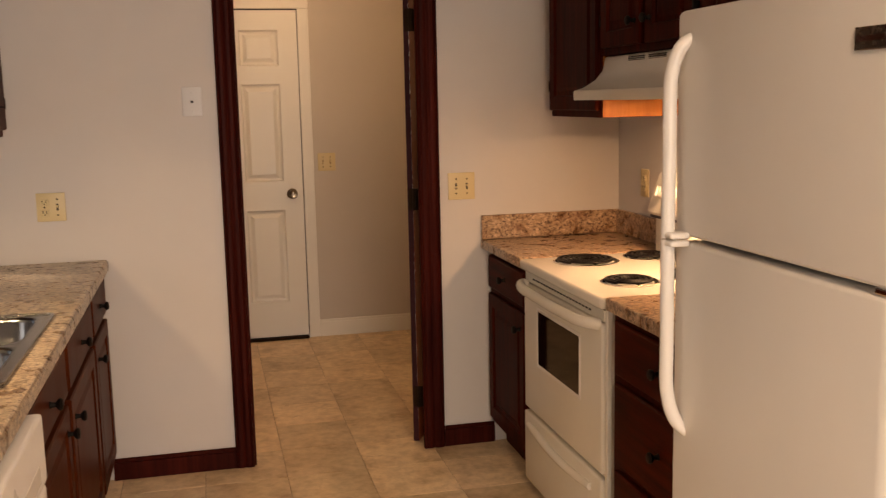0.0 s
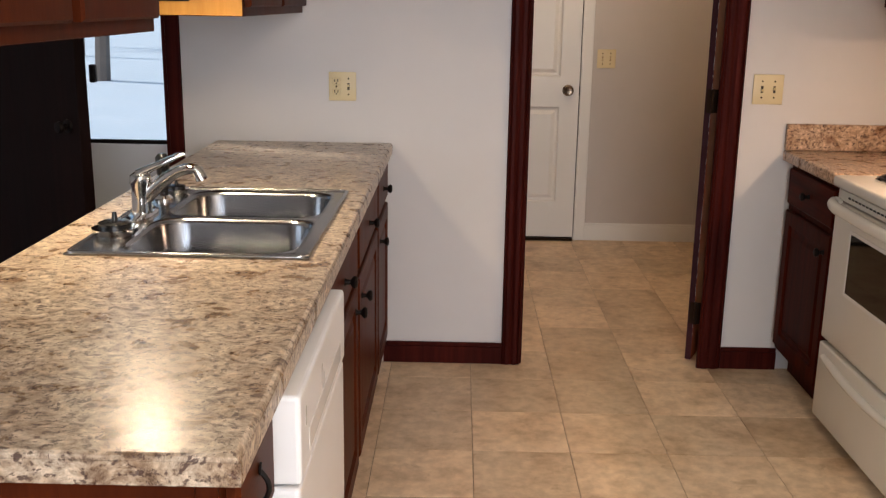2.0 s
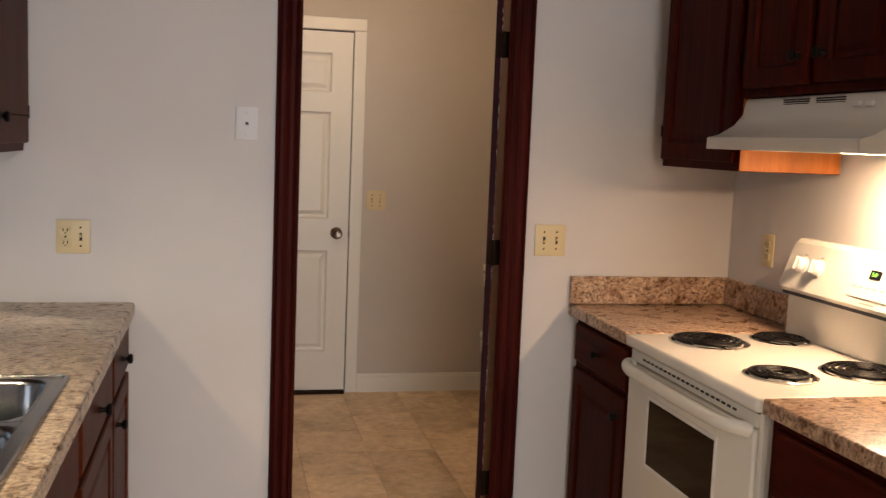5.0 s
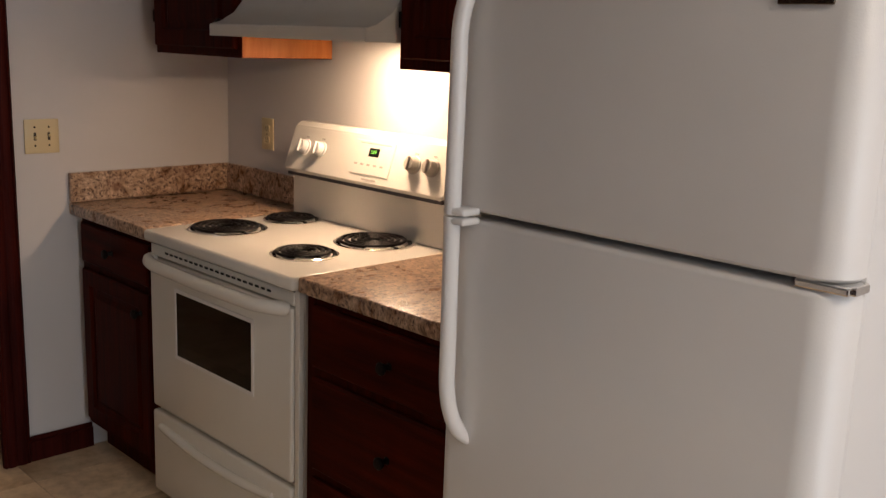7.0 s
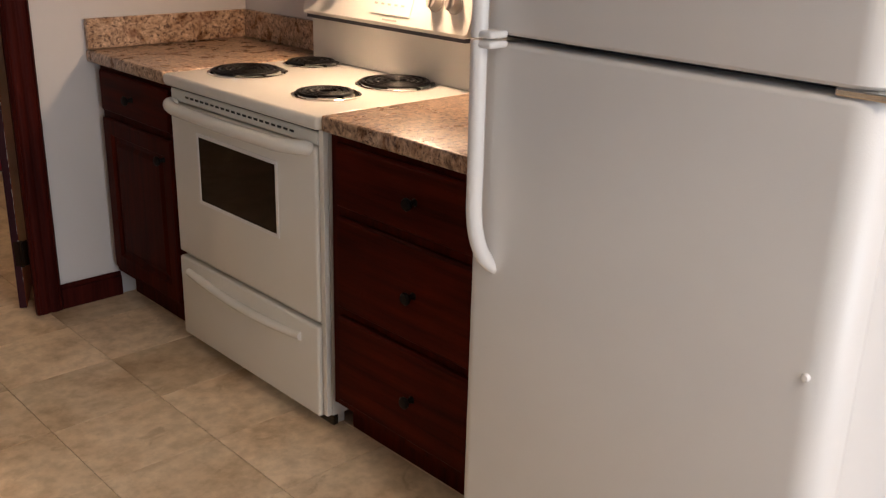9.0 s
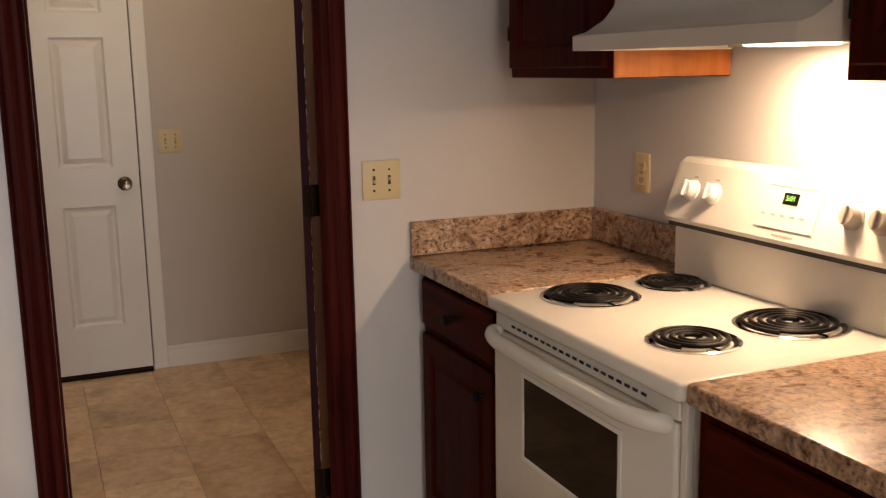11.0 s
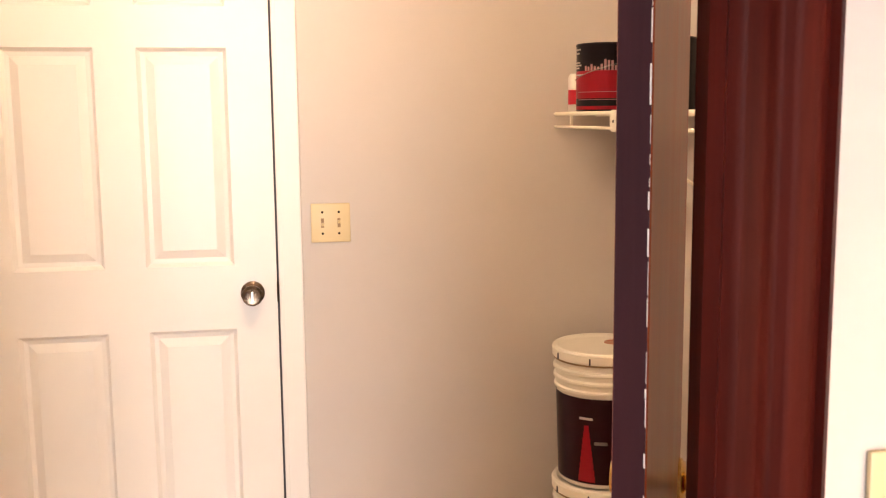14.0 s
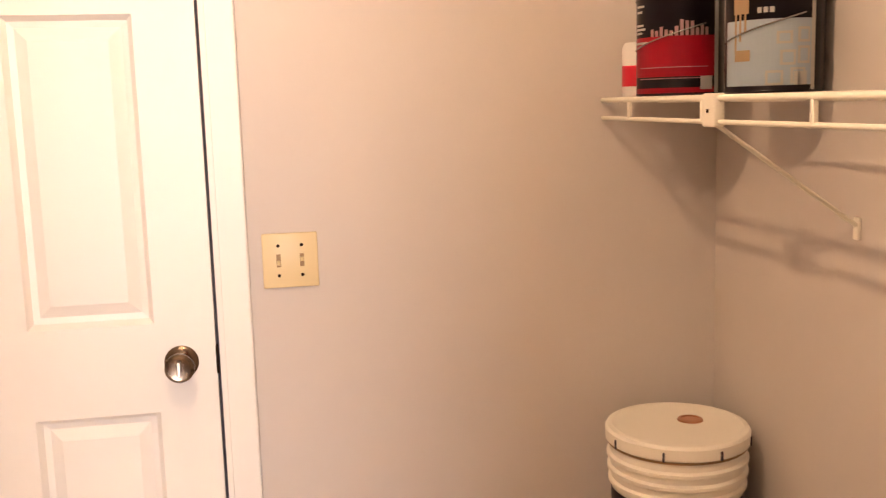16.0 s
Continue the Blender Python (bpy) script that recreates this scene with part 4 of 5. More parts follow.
    add("top_hinge", box(-0.715, -0.615, y0 + 0.01, y0 + 0.09, 1.6575, 1.671, 0.005), GLOSSWHITE, "white top hinge cap")
    add("badge", box(xd - 0.004, xd - 0.0002, -2.632, -2.552, 1.5415, 1.578, 0.001, 1), PEWTER, "dark metal maker's badge", up)
    add("badge_bar", box(xd - 0.0048, xd - 0.0036, -2.626, -2.558, 1.555, 1.564), CHROME, "", up)
    m = Matrix.Translation((xd, -2.643, 0.744)) @ Matrix.Rotation(radians(-90), 4, "Y")
    add("bumper", lathe([(0, 0.006), (0.005, 0.005), (0.007, 0.002), (0.007, -0.001)], 14, m), GLOSSWHITE, "small white plug", lo, 40)


fridge()

# ---- peninsula ----
LABELWHITE = enamel("white_label_print", (0.72, 0.70, 0.66), 0.4)
PX, PB = -2.150, -2.745     # face towards the kitchen, back towards the dining end


def pen_cab(name, label, y0, y1):
    return carcass(name, label, PB, PX, y0, y1, 0, 0.846, PENWOOD, 1, group="peninsula cabinets")


c, o = pen_cab("base_cabinet", "red-brown base cabinet against the wall, drawer over door", -0.50, -0.016)
front(c, "drawer", PX, 1, -0.48, -0.04, 0.69, 0.825, PENWOOD, PENWOODX, ((-0.26, 0.757),))
front(c, "door", PX, 1, -0.48, -0.04, 0.125, 0.665, PENWOOD, PENWOODX, ((-0.42, 0.60),))
shifted(c, o)
c, o = carcass("sink_cabinet", "red-brown sink base cabinet with two doors", PB, PX, -1.80, -0.501, 0, 0.690, PENWOOD, 1, group="peninsula cabinets")
part("face_frame", box(PX - 0.020, PX, -1.80, -0.501, 0.6905, 0.846), PENWOOD, c)
part("back_rail", box(PB, PB + 0.020, -1.80, -0.501, 0.6905, 0.846), PENWOOD, c)
for y in (-1.7995, -0.5215):
    part("side_panel", box(PB + 0.0205, PX - 0.0205, y, y + 0.019, 0.6905, 0.846), PENWOOD, c)
for a, b, k in ((-1.78, -1.175, -1.23), (-1.125, -0.52, -1.07)):
    front(c, "drawer", PX, 1, a, b, 0.69, 0.825, PENWOOD, PENWOODX, (((a + b) / 2, 0.757),))
    front(c, "door", PX, 1, a, b, 0.125, 0.665, PENWOOD, PENWOODX, ((k, 0.60),))
shifted(c, o)
c, o = pen_cab("end_cabinet", "narrow red-brown end cabinet with bow pulls", -2.650, -2.382)
front(c, "drawer", PX, 1, -2.625, -2.40, 0.69, 0.825, PENWOOD, PENWOODX, ((-2.51, 0.757),), pull_kind="bow")
front(c, "door", PX, 1, -2.625, -2.40, 0.125, 0.665, PENWOOD, PENWOODX, ((-2.435, 0.59),), pull_kind="bow")
part("end_panel", box(PB + 0.001, PX - 0.03, -2.656, -2.6505, 0.001, 0.846), PENWOOD, c, "red-brown plywood end panel of the peninsula")
part("corner_stile", box(PX - 0.029, PX - 0.0005, -2.659, -2.6505, 0.001, 0.846, 0.002), PENWOOD, c)
part("back_panel", box(PB - 0.012, PB - 0.0005, -2.655, -0.002, 0.001, 0.846), PENWOOD, c, "red-brown plywood back of the peninsula")
shifted(c, o)


def dishwasher():
    y0, y1, xf = -2.378, -1.806, -2.096
    dw = thing("dishwasher", "white built-in dishwasher under the counter", "dishwasher", (-2.4, (y0 + y1) / 2, 0))
    T = Matrix.Translation(-Vector(dw.location))
    for name, bm, mat, lab in (("body", box(-2.70, -2.150, y0 + 0.002, y1 - 0.002, 0.02, 0.840), DISHWHITE, ""),
                               ("control_panel", box(-2.149, xf + 0.002, y0, y1, 0.690, 0.838, 0.008, 3), DISHWHITE, ""),
                               ("door", box(-2.149, xf - 0.001, y0, y1, 0.115, 0.684, 0.008, 3), DISHWHITE, ""),
                               ("kick_plate", box(-2.149, -2.125, y0 + 0.003, y1 - 0.003, 0.0, 0.108), BLACK, "black kick plate")):
        bm.transform(T)
        ob = part(name, bm, mat, dw, lab)
        if name == "control_panel":
            bm = box(xf - 0.001, xf + 0.0032, y0 + 0.08, y1 - 0.08, 0.712, 0.752, 0.002)
            bm.transform(T)
            part("handle_grip", bm, GLOSSWHITE, ob, "shallow moulded grip")
            bm = box(xf + 0.0005, xf + 0.003, y0 + 0.05, y0 + 0.056, 0.77, 0.80)
            bm.transform(T)
            part("latch_mark", bm, GREYDIAL, ob)


dishwasher()
# counter with a cut-out for the sink
SX0, SX1, SY0, SY1 = -2.690, -2.172, -1.768, -1.012
CX0, CX1, CY0, CY1, CZ = -2.795, -2.118, -2.680, -0.002, 0.887
top = thing("peninsula_countertop", "cream and brown speckled granite laminate peninsula countertop", "countertop", (-2.45, -1.37, CZ - 0.04))


def counter_with_hole():
    bm = bmesh.new()
    b = 0.008
    outer = [(CX0, CY0), (CX1, CY0), (CX1, CY1), (CX0, CY1)]
    ins = [(CX0 + b, CY0 + b), (CX1 - b, CY0 + b), (CX1 - b, CY1 - b), (CX0 + b, CY1 - b)]
    mid = [(CX0 + b * 0.3, CY0 + b * 0.3), (CX1 - b * 0.3, CY0 + b * 0.3), (CX1 - b * 0.3, CY1 - b * 0.3), (CX0 + b * 0.3, CY1 - b * 0.3)]
    g = 0.014
    hole = [(SX0 + g, SY0 + g), (SX1 - g, SY0 + g), (SX1 - g, SY1 - g), (SX0 + g, SY1 - g)]
    L = lambda pts, z: [bm.verts.new((x, y, z)) for x, y in pts]
    r0, r1, r2, r3, r4, r5 = L(hole, CZ - 0.04), L(hole, CZ), L(ins, CZ), L(mid, CZ - b * 0.3), L(outer, CZ - b), L(outer, CZ - 0.04)
    for a, c in ((r0, r1), (r1, r2), (r2, r3), (r3, r4), (r4, r5), (r5, r0)):
        for k in range(4):
            bm.faces.new((a[k], a[(k + 1) % 4], c[(k + 1) % 4], c[k]))
    bmesh.ops.recalc_face_normals(bm, faces=bm.faces)
    return bm


bm = counter_with_hole()
bm.transform(Matrix.Translation(-Vector(top.location)))
part("top", bm, LAMINATE, top)
for e in ((CX0, CX1 + 0.001, CY0 - 0.0015, CY0 - 0.0002, CZ - 0.0395, CZ - 0.008), (CX1 + 0.0002, CX1 + 0.0015, CY0, CY1, CZ - 0.0395, CZ - 0.008)):
    bm = box(*e)
    bm.transform(Matrix.Translation(-Vector(top.location)))
    part("edge_band", bm, LAMINATE, top)


def rounded(x0, x1, y0, y1, r, n=6):
    out = []
    for cx, cy, a0 in ((x1 - r, y1 - r, 0), (x0 + r, y1 - r, 90), (x0 + r, y0 + r, 180), (x1 - r, y0 + r, 270)):
        for k in range(n + 1):
            a = radians(a0 + 90 * k / n)
            out.append((cx + r * math.cos(a), cy + r * math.sin(a)))
    return out


def sink():
    sk = thing("sink", "stainless steel double bowl drop-in sink", "sink", ((SX0 + SX1) / 2, (SY0 + SY1) / 2, 0.70))
    T = Matrix.Translation(-Vector(sk.location))
    bx0, bx1 = SX0 + 0.10, SX1 - 0.035
    bowls = ((SY0 + 0.035, -1.405), (-1.375, SY1 - 0.035))
    # deck: strips round the two bowls
    z = CZ + 0.0045
    strips = [(SX0, bx0, SY0, SY1, z), (bx1, SX1, SY0, SY1, z)]
    strips += [(bx0 + 0.0002, bx1 - 0.0002, p, q, z - 0.0002) for p, q in ((SY0, bowls[0][0]), (bowls[0][1], bowls[1][0]), (bowls[1][1], SY1))]
    for xa, xb, ya, yb, zt in strips:
        bm = box(xa, xb, ya, yb, CZ + 0.0008, zt, 0.0012, 1)
        bm.transform(T)
        part("deck_strip", bm, STEEL, sk)
    bm = bmesh.new()
    pts = [(px, py, z) for px, py in rounded(SX0 + 0.005, SX1 - 0.005, SY0 + 0.005, SY1 - 0.005, 0.02)]
    tube(bm, pts + pts[:1], 0.005, 6)
    bm.transform(T)
    part("rolled_rim", bm, STEEL, sk, "", 60)
    for a, b in bowls:
        bm = bmesh.new()
        rings = []
        for ins, zz, r in ((-0.004, z + 0.0006, 0.07), (0.002, z - 0.002, 0.07), (0.006, z - 0.012, 0.07), (0.012, 0.76, 0.07), (0.022, 0.728, 0.065), (0.055, 0.714, 0.05), (0.12, 0.711, 0.03)):
            rings.append([bm.verts.new((px, py, zz)) for px, py in rounded(bx0 + ins, bx1 - ins, a + ins, b - ins, r)])
        # fill between the square hole and the rounded bowl
        corner = [bm.verts.new((px, py, z)) for px, py in ((bx1, b), (bx0, b), (bx0, a), (bx1, a))]
        n = len(rings[0])
        q = n // 4
        for i in range(4):
            for k in range(q - 1):
                bm.faces.new((corner[i], rings[0][i * q + k + 1], rings[0][i * q + k]))
            j = (i + 1) % 4
            bm.faces.new((corner[i], corner[j], rings[0][j * q], rings[0][i * q + q - 1]))
        for ra, rb in zip(rings, rings[1:]):
            for k in range(n):
                bm.faces.new((ra[k], ra[(k + 1) % n], rb[(k + 1) % n], rb[k]))
        bm.faces.new(rings[-1])
        bmesh.ops.recalc_face_normals(bm, faces=bm.faces)
        bmesh.ops.reverse_faces(bm, faces=bm.faces) if bm.faces[-1].normal.z < 0 else None
        bm.transform(T)
        bowl = part("bowl", bm, BOWLSTEEL, sk, "", 45)
        m = T @ Matrix.Translation(((bx0 + bx1) / 2, (a + b) / 2, 0.7118))
        part("drain", lathe([(0.045, 0), (0.045, 0.002), (0.036, 0.001), (0.03, -0.004), (0, -0.004)], 28, m), CHROME, bowl, "chrome drain", 40)
    # faucet on the deck
    fx, fy = SX0 + 0.05, -1.39
    fa = thing("faucet", "chrome single-lever kitchen faucet on the sink deck", "faucet", (fx, fy, z))
    fa.scale = (1.0, 1.0, 0.86)
    part("base_plate", lathe([(0, 0), (0.030, 0), (0.030, 0.006), (0.024, 0.012), (0, 0.012)], 28, Matrix.Diagonal((1, 3.2, 1, 1))), CHROME, fa, "", 40)
    part("column", lathe([(0.026, 0.008), (0.024, 0.05), (0.023, 0.085), (0.026, 0.095), (0.025, 0.118), (0.014, 0.128), (0, 0.130)], 24), CHROME, fa, "", 40)
    bm = bmesh.new()
    pts = [(0.005, 0, 0.045)] + list(arc((0.035, 0.0, 0.080), (0.095, 0.0, 0.150), (0.140, 0.0, 0.138), 8)) + [(0.152, 0, 0.108)]
    tube(bm, pts, [0.018] * 4 + [0.0155] * (len(pts) - 4), 12)
    part("spout", bm, CHROME, fa, "", 50)
    bm = bmesh.new()
    tube(bm, [(-0.005, 0, 0.122), (0.04, 0.004, 0.145), (0.095, 0.008, 0.176), (0.112, 0.009, 0.180)], [0.021, 0.018, 0.014, 0.008], 12, 0.6)
    part("lever", bm, CHROME, fa, "", 50)
    sp = thing("side_sprayer", "black pull-out side sprayer in its deck collar", "sprayer", (SX0 + 0.045, -1.19, z))
    part("collar", lathe([(0.024, 0), (0.024, 0.006), (0.016, 0.014), (0, 0.014)], 20), CHROME, sp, "", 40)
    part("sprayer_head", lathe([(0.012, 0.012), (0.013, 0.06), (0.018, 0.085), (0.018, 0.115), (0.010, 0.125), (0, 0.125)], 18), BLACK, sp, "", 40)
    for (x, y, s), lab in (((SX0 + 0.055, -1.60, 1.2), "black and chrome sink stopper lying on the sink deck"), ((SX0 + 0.05, -1.09, 0.8), "small chrome sink strainer on the sink deck")):
        b = thing("sink_strainer", lab, "sink strainer", (x, y, z))
        M = Matrix.Diagonal((s, s, s * 0.75, 1))
        part("basket", lathe([(0.0, 0), (0.034, 0.0), (0.042, 0.014), (0.043, 0.022), (0.036, 0.024), (0, 0.024)], 26, M), CHROME, b, "", 40)
        part("rubber_stopper", lathe([(0.030, 0.0242), (0.031, 0.034), (0.024, 0.038), (0.006, 0.040), (0.004, 0.060), (0, 0.061)], 22, M), BLACK, b, "black rubber stopper with a pin", 40)


sink()

# upper cabinets over the peninsula
UX, UXB = -2.452, -2.79
c, o = upper("upper_cabinet", "red-brown upper cabinet over the peninsula at the wall", -1.03, -0.004, 1.368, 2, 1, UX, UXB, PENWOOD, PENWOODX, "upper cabinets over the peninsula", panel=False)
# panel facing the sink, its lamp glow carried by the yellow wood colour
bm = box(UXB + 0.002, UX - 0.002, -1.0322, -1.0304, 1.370, UP - 0.002)
bm.transform(Matrix.Translation(-o))
part("side_panel", bm, SINKLITWOOD, c, "cabinet side, sink lamp's glow painted in as honey yellow")
upper("upper_cabinet", "red-brown upper cabinet over the near end of the peninsula", -2.68, -1.825, 1.352, 2, 1, UX, UXB, PENWOOD, PENWOODX, "upper cabinets over the peninsula", panel=False)
upper("valance_cabinet", "red-brown short cabinet above the sink", -1.823, -1.034, 1.62, 2, 1, UX, UXB, PENWOOD, PENWOODX, "upper cabinets over the peninsula", panel=False)


def valance():
    bm = bmesh.new()
    y0, y1, zt, n = -1.823, -1.034, 1.618, 90
    lo = []
    for k in range(n + 1):
        u = k / n
        lo.append((y0 + u * (y1 - y0), 1.452 + 0.008 * abs(math.sin(u * math.pi * 9))))
    fa = [bm.verts.new((UX, y, z)) for y, z in lo]
    ba = [bm.verts.new((UX - 0.018, y, z)) for y, z in lo]
    ft = [bm.verts.new((UX, y, zt)) for y, z in lo]
    bt = [bm.verts.new((UX - 0.018, y, zt)) for y, z in lo]
    for k in range(n):
        for a, b in ((fa, ft), (ft, bt), (bt, ba), (ba, fa)):
            bm.faces.new((a[k], a[k + 1], b[k + 1], b[k]))
    bmesh.ops.recalc_face_normals(bm, faces=bm.faces)
    return bm


tagged(part("sink_valance", valance(), PENWOODX), "red-brown scalloped wooden valance over the sink", "valance")
lf = thing("sink_light", "white under-cabinet tube light over the sink, lit", "light fixture", (-2.62, -1.53, 1.56))
part("housing", box(-0.06, 0.06, -0.20, 0.20, 0.0, 0.058, 0.006), GLOSSWHITE, lf)
bm = bmesh.new()
tube(bm, [(0, -0.16, -0.022), (0, 0.16, -0.022)], 0.013, 12)
part("lamp_tube", bm, TUBEGLOW, lf, "glowing warm tube")
for y in (-0.172, 0.172):
    part("lamp_holder", box(-0.012, 0.012, y - 0.010, y + 0.010, -0.036, 0.0, 0.002), GLOSSWHITE, lf)
pl = thing("small_picture", "small dark framed picture with pale print, on the cabinet side", "picture", (-2.645, -1.034, 1.430))
part("picture_frame", box(-0.052, 0.052, -0.012, -0.003, -0.024, 0.034, 0.003), BLACK, pl)
part("print", box(-0.044, 0.044, -0.0128, -0.0118, -0.016, 0.026), DARKGAP, pl, "dark grey print")
part("pale_bar", box(-0.030, -0.006, -0.0136, -0.0129, -0.010, 0.020), LABELWHITE, pl)
part("pale_disc", lathe([(0, 0), (0.012, 0), (0.012, 0.0010), (0, 0.0010)], 18, Matrix.Translation((0.018, -0.0128, 0.005)) @ Matrix.Rotation(radians(90), 4, "X")), LABELWHITE, pl)

# ---- wall plates ----


# tan that paints in shade: laundry toggles' shadow, gap under bucket lids
TANSHADE = enamel("tan_painted_shade", (0.30, 0.19, 0.09), 0.5)
GRIME = enamel("grimy_plastic", (0.035, 0.020, 0.010), 0.6)


def plate(name, label, x, y, z, w, h, kinds, rot=0.0, mat=ALMOND, worn=True):
    """A wall plate; kinds are t (toggle), o (outlet) or j (jack), side by side."""
    ob = thing(name, label, "wall plate", (x, y, z))
    ob.rotation_euler = (0, 0, rot)
    part("cover", box(-w / 2, w / 2, -0.0065, -0.0004, -h / 2, h / 2, 0.003, 2), mat, ob, smooth=40)
    n = len(kinds)
    for k, kind in enumerate(kinds):
        cx = (k - (n - 1) / 2) * 0.046
        if kind == "t":
            # worn plates get grime; the others a tan slot as the toggle's shadow
            part("toggle_slot", box(cx - 0.0042, cx + 0.0042, -0.0072, -0.0060, -0.013, 0.013), GRIME if worn else TANSHADE, ob, "toggle slot, dark with grime or with painted toggle shadow")
            bm = box(cx - 0.0034, cx + 0.0034, -0.017, -0.0065, -0.004, 0.005, 0.0015)
            bm.transform(Matrix.Translation((0, 0, 0.003 if k else -0.004)))
            part("toggle", bm, IVORY, ob)
            for s in (-1, 1):
                part("screw", lathe([(0, 0.001), (0.003, 0.0008), (0.0035, 0)], 10, Matrix.Translation((cx, -0.0065, s * 0.030)) @ Matrix.Rotation(radians(90), 4, "X")), NICKEL, ob, "dark screw")
        elif kind == "o":
            for s in (-1, 1):
                o2 = part("socket", box(cx - 0.016, cx + 0.016, -0.0085, -0.006, s * 0.020 - 0.013, s * 0.020 + 0.013, 0.004), ALMOND, ob)
                for d in (-0.006, 0.006):
                    part("slot", box(cx + d - 0.0014, cx + d + 0.0014, -0.009, -0.0084, s * 0.020 - 0.003, s * 0.020 + 0.007), BLACK, o2)
                part("slot", box(cx - 0.002, cx + 0.002, -0.009, -0.0084, s * 0.020 - 0.010, s * 0.020 - 0.006), BLACK, o2)
            part("screw", lathe([(0, 0.001), (0.003, 0.0008), (0.0035, 0)], 10, Matrix.Translation((cx, -0.0065, 0)) @ Matrix.Rotation(radians(90), 4, "X")), NICKEL, ob)
        else:
            j = part("jack", box(cx - 0.010, cx + 0.010, -0.012, -0.006, -0.008, 0.010, 0.002), mat, ob, "raised jack housing")
            part("jack_socket", box(cx - 0.005, cx + 0.005, -0.0124, -0.0118, -0.005, 0.004), DARKGAP, j)
            for s in (-1, 1):
                part("stud", lathe([(0, 0.006), (0.0045, 0.005), (0.005, 0)], 12, Matrix.Translation((cx, -0.0065, s * 0.036)) @ Matrix.Rotation(radians(90), 4, "X")), mat, ob)
    return ob


plate("switch_plate", "almond double toggle switch plate with grimy toggles", -0.704, 0, 1.114, 0.114, 0.112, "tt")
plate("outlet_plate", "almond outlet and switch plate above the counter", -2.306, 0, 1.099, 0.104, 0.108, "ot")
plate("phone_plate", "white telephone jack plate on the kitchen wall", -1.768, 0, 1.482, 0.074, 0.110, "j", mat=PLASTICWHITE)
plate("switch_plate", "yellowed double switch plate beside the white door", -0.998, LY, 1.103, 0.110, 0.110, "tt", worn=False)
plate("outlet_plate", "almond outlet plate on the stove wall", 0, -0.268, 1.119, 0.072, 0.112, "o", rot=radians(-90))

# ---- laundry: wire shelf, cans, buckets, lamp ----


def wire_shelf():
    x0, x1, z, ya, yb = -0.347, RX - 0.006, 1.399, 0.30, LY - 0.003
    sh = thing("wire_shelf", "white vinyl-coated wire shelf with braces on the laundry wall", "shelf", (RX, 1.1, z))
    T = Matrix.Translation(-Vector(sh.location))

    def add(name, bm, mat=WIREWHITE, label="", parent=sh):
        bm.transform(T)
        return part(name, bm, mat, parent, label, 60)

    for name, x, zz, r in (("front_rail", x0, z, 0.005), ("lower_rail", x0, z - 0.036, 0.004), ("back_rail", x1, z, 0.004), ("mid_rail", (x0 + x1) / 2, z - 0.005, 0.0035)):
        bm = bmesh.new()
        tube(bm, [(x, ya, zz), (x, yb, zz)], r, 8)
        add(name, bm)
    bm = bmesh.new()
    tube(bm, [(x0, 0, 0), (x1, 0, 0)], 0.0018, 5)
    bm.transform(Matrix.Translation((-RX, 0, 0.004)))
    wire = mesh_of("wire", bm, WIREWHITE)
    n = int((yb - ya) / 0.026)
    for k in range(n):
        w = new("wire", wire)
        w.parent = sh
        w.location = (0, ya + 0.013 + k * 0.026 - 1.1, 0)
    for y in [yb - 0.155 - 0.325 * k for k in range(6)]:
        bm = box(x0 - 0.0035, x0 + 0.0035, y - 0.005, y + 0.005, z - 0.036, z, 0.001)
        add("upright", bm)
    for y in (1.648, 0.945):
        b = add("brace", box(x0 - 0.010, x0 + 0.008, y - 0.022, y + 0.022, z - 0.044, z + 0.008, 0.003), WIREWHITE, "white shelf brace with a clip")
        bm = bmesh.new()
        tube(bm, [(x0 + 0.004, y, z - 0.040), (RX - 0.006, y, 1.190)], 0.0065, 8, 0.6)
        block(bm, RX - 0.006, RX - 0.0005, y - 0.008, y + 0.008, 1.165, 1.202, 0.002)
        add("brace_arm", bm, WIREWHITE, "", b)
        add("screw", box(x0 - 0.0115, x0 - 0.0095, y - 0.003, y + 0.003, z - 0.022, z - 0.016), NICKEL, "", b)
    for y in (1.10, 1.02, 0.93):
        add("wall_clip", box(RX - 0.010, RX - 0.0005, y - 0.004, y + 0.004, z + 0.006, z + 0.020, 0.002), NICKEL, "rusty wall clip")


wire_shelf()
CANRED = enamel("crimson_can_label", (0.52, 0.010, 0.030), 0.28)
CANBLACK = enamel("black_can_label", (0.006, 0.003, 0.005), 0.3)
CANBLACK.node_tree.nodes["Principled BSDF"].inputs["Specular IOR Level"].default_value = 0.2
CANMAROON = enamel("maroon_bucket_label", (0.018, 0.002, 0.005), 0.3)
CANMAROON.node_tree.nodes["Principled BSDF"].inputs["Specular IOR Level"].default_value = 0.15
CANBLUE = paint("pale_blue_can_label", (0.42, 0.56, 0.68), (0.72, 0.80, 0.86), 0.3, 0.02)
CANPINK = enamel("pink_skyline_print", (0.62, 0.36, 0.36), 0.35)
CAPBROWN = enamel("brown_pour_cap", (0.42, 0.19, 0.10), 0.4)
CANTAN = enamel("tan_paint_drip", (0.60, 0.42, 0.24), 0.3)


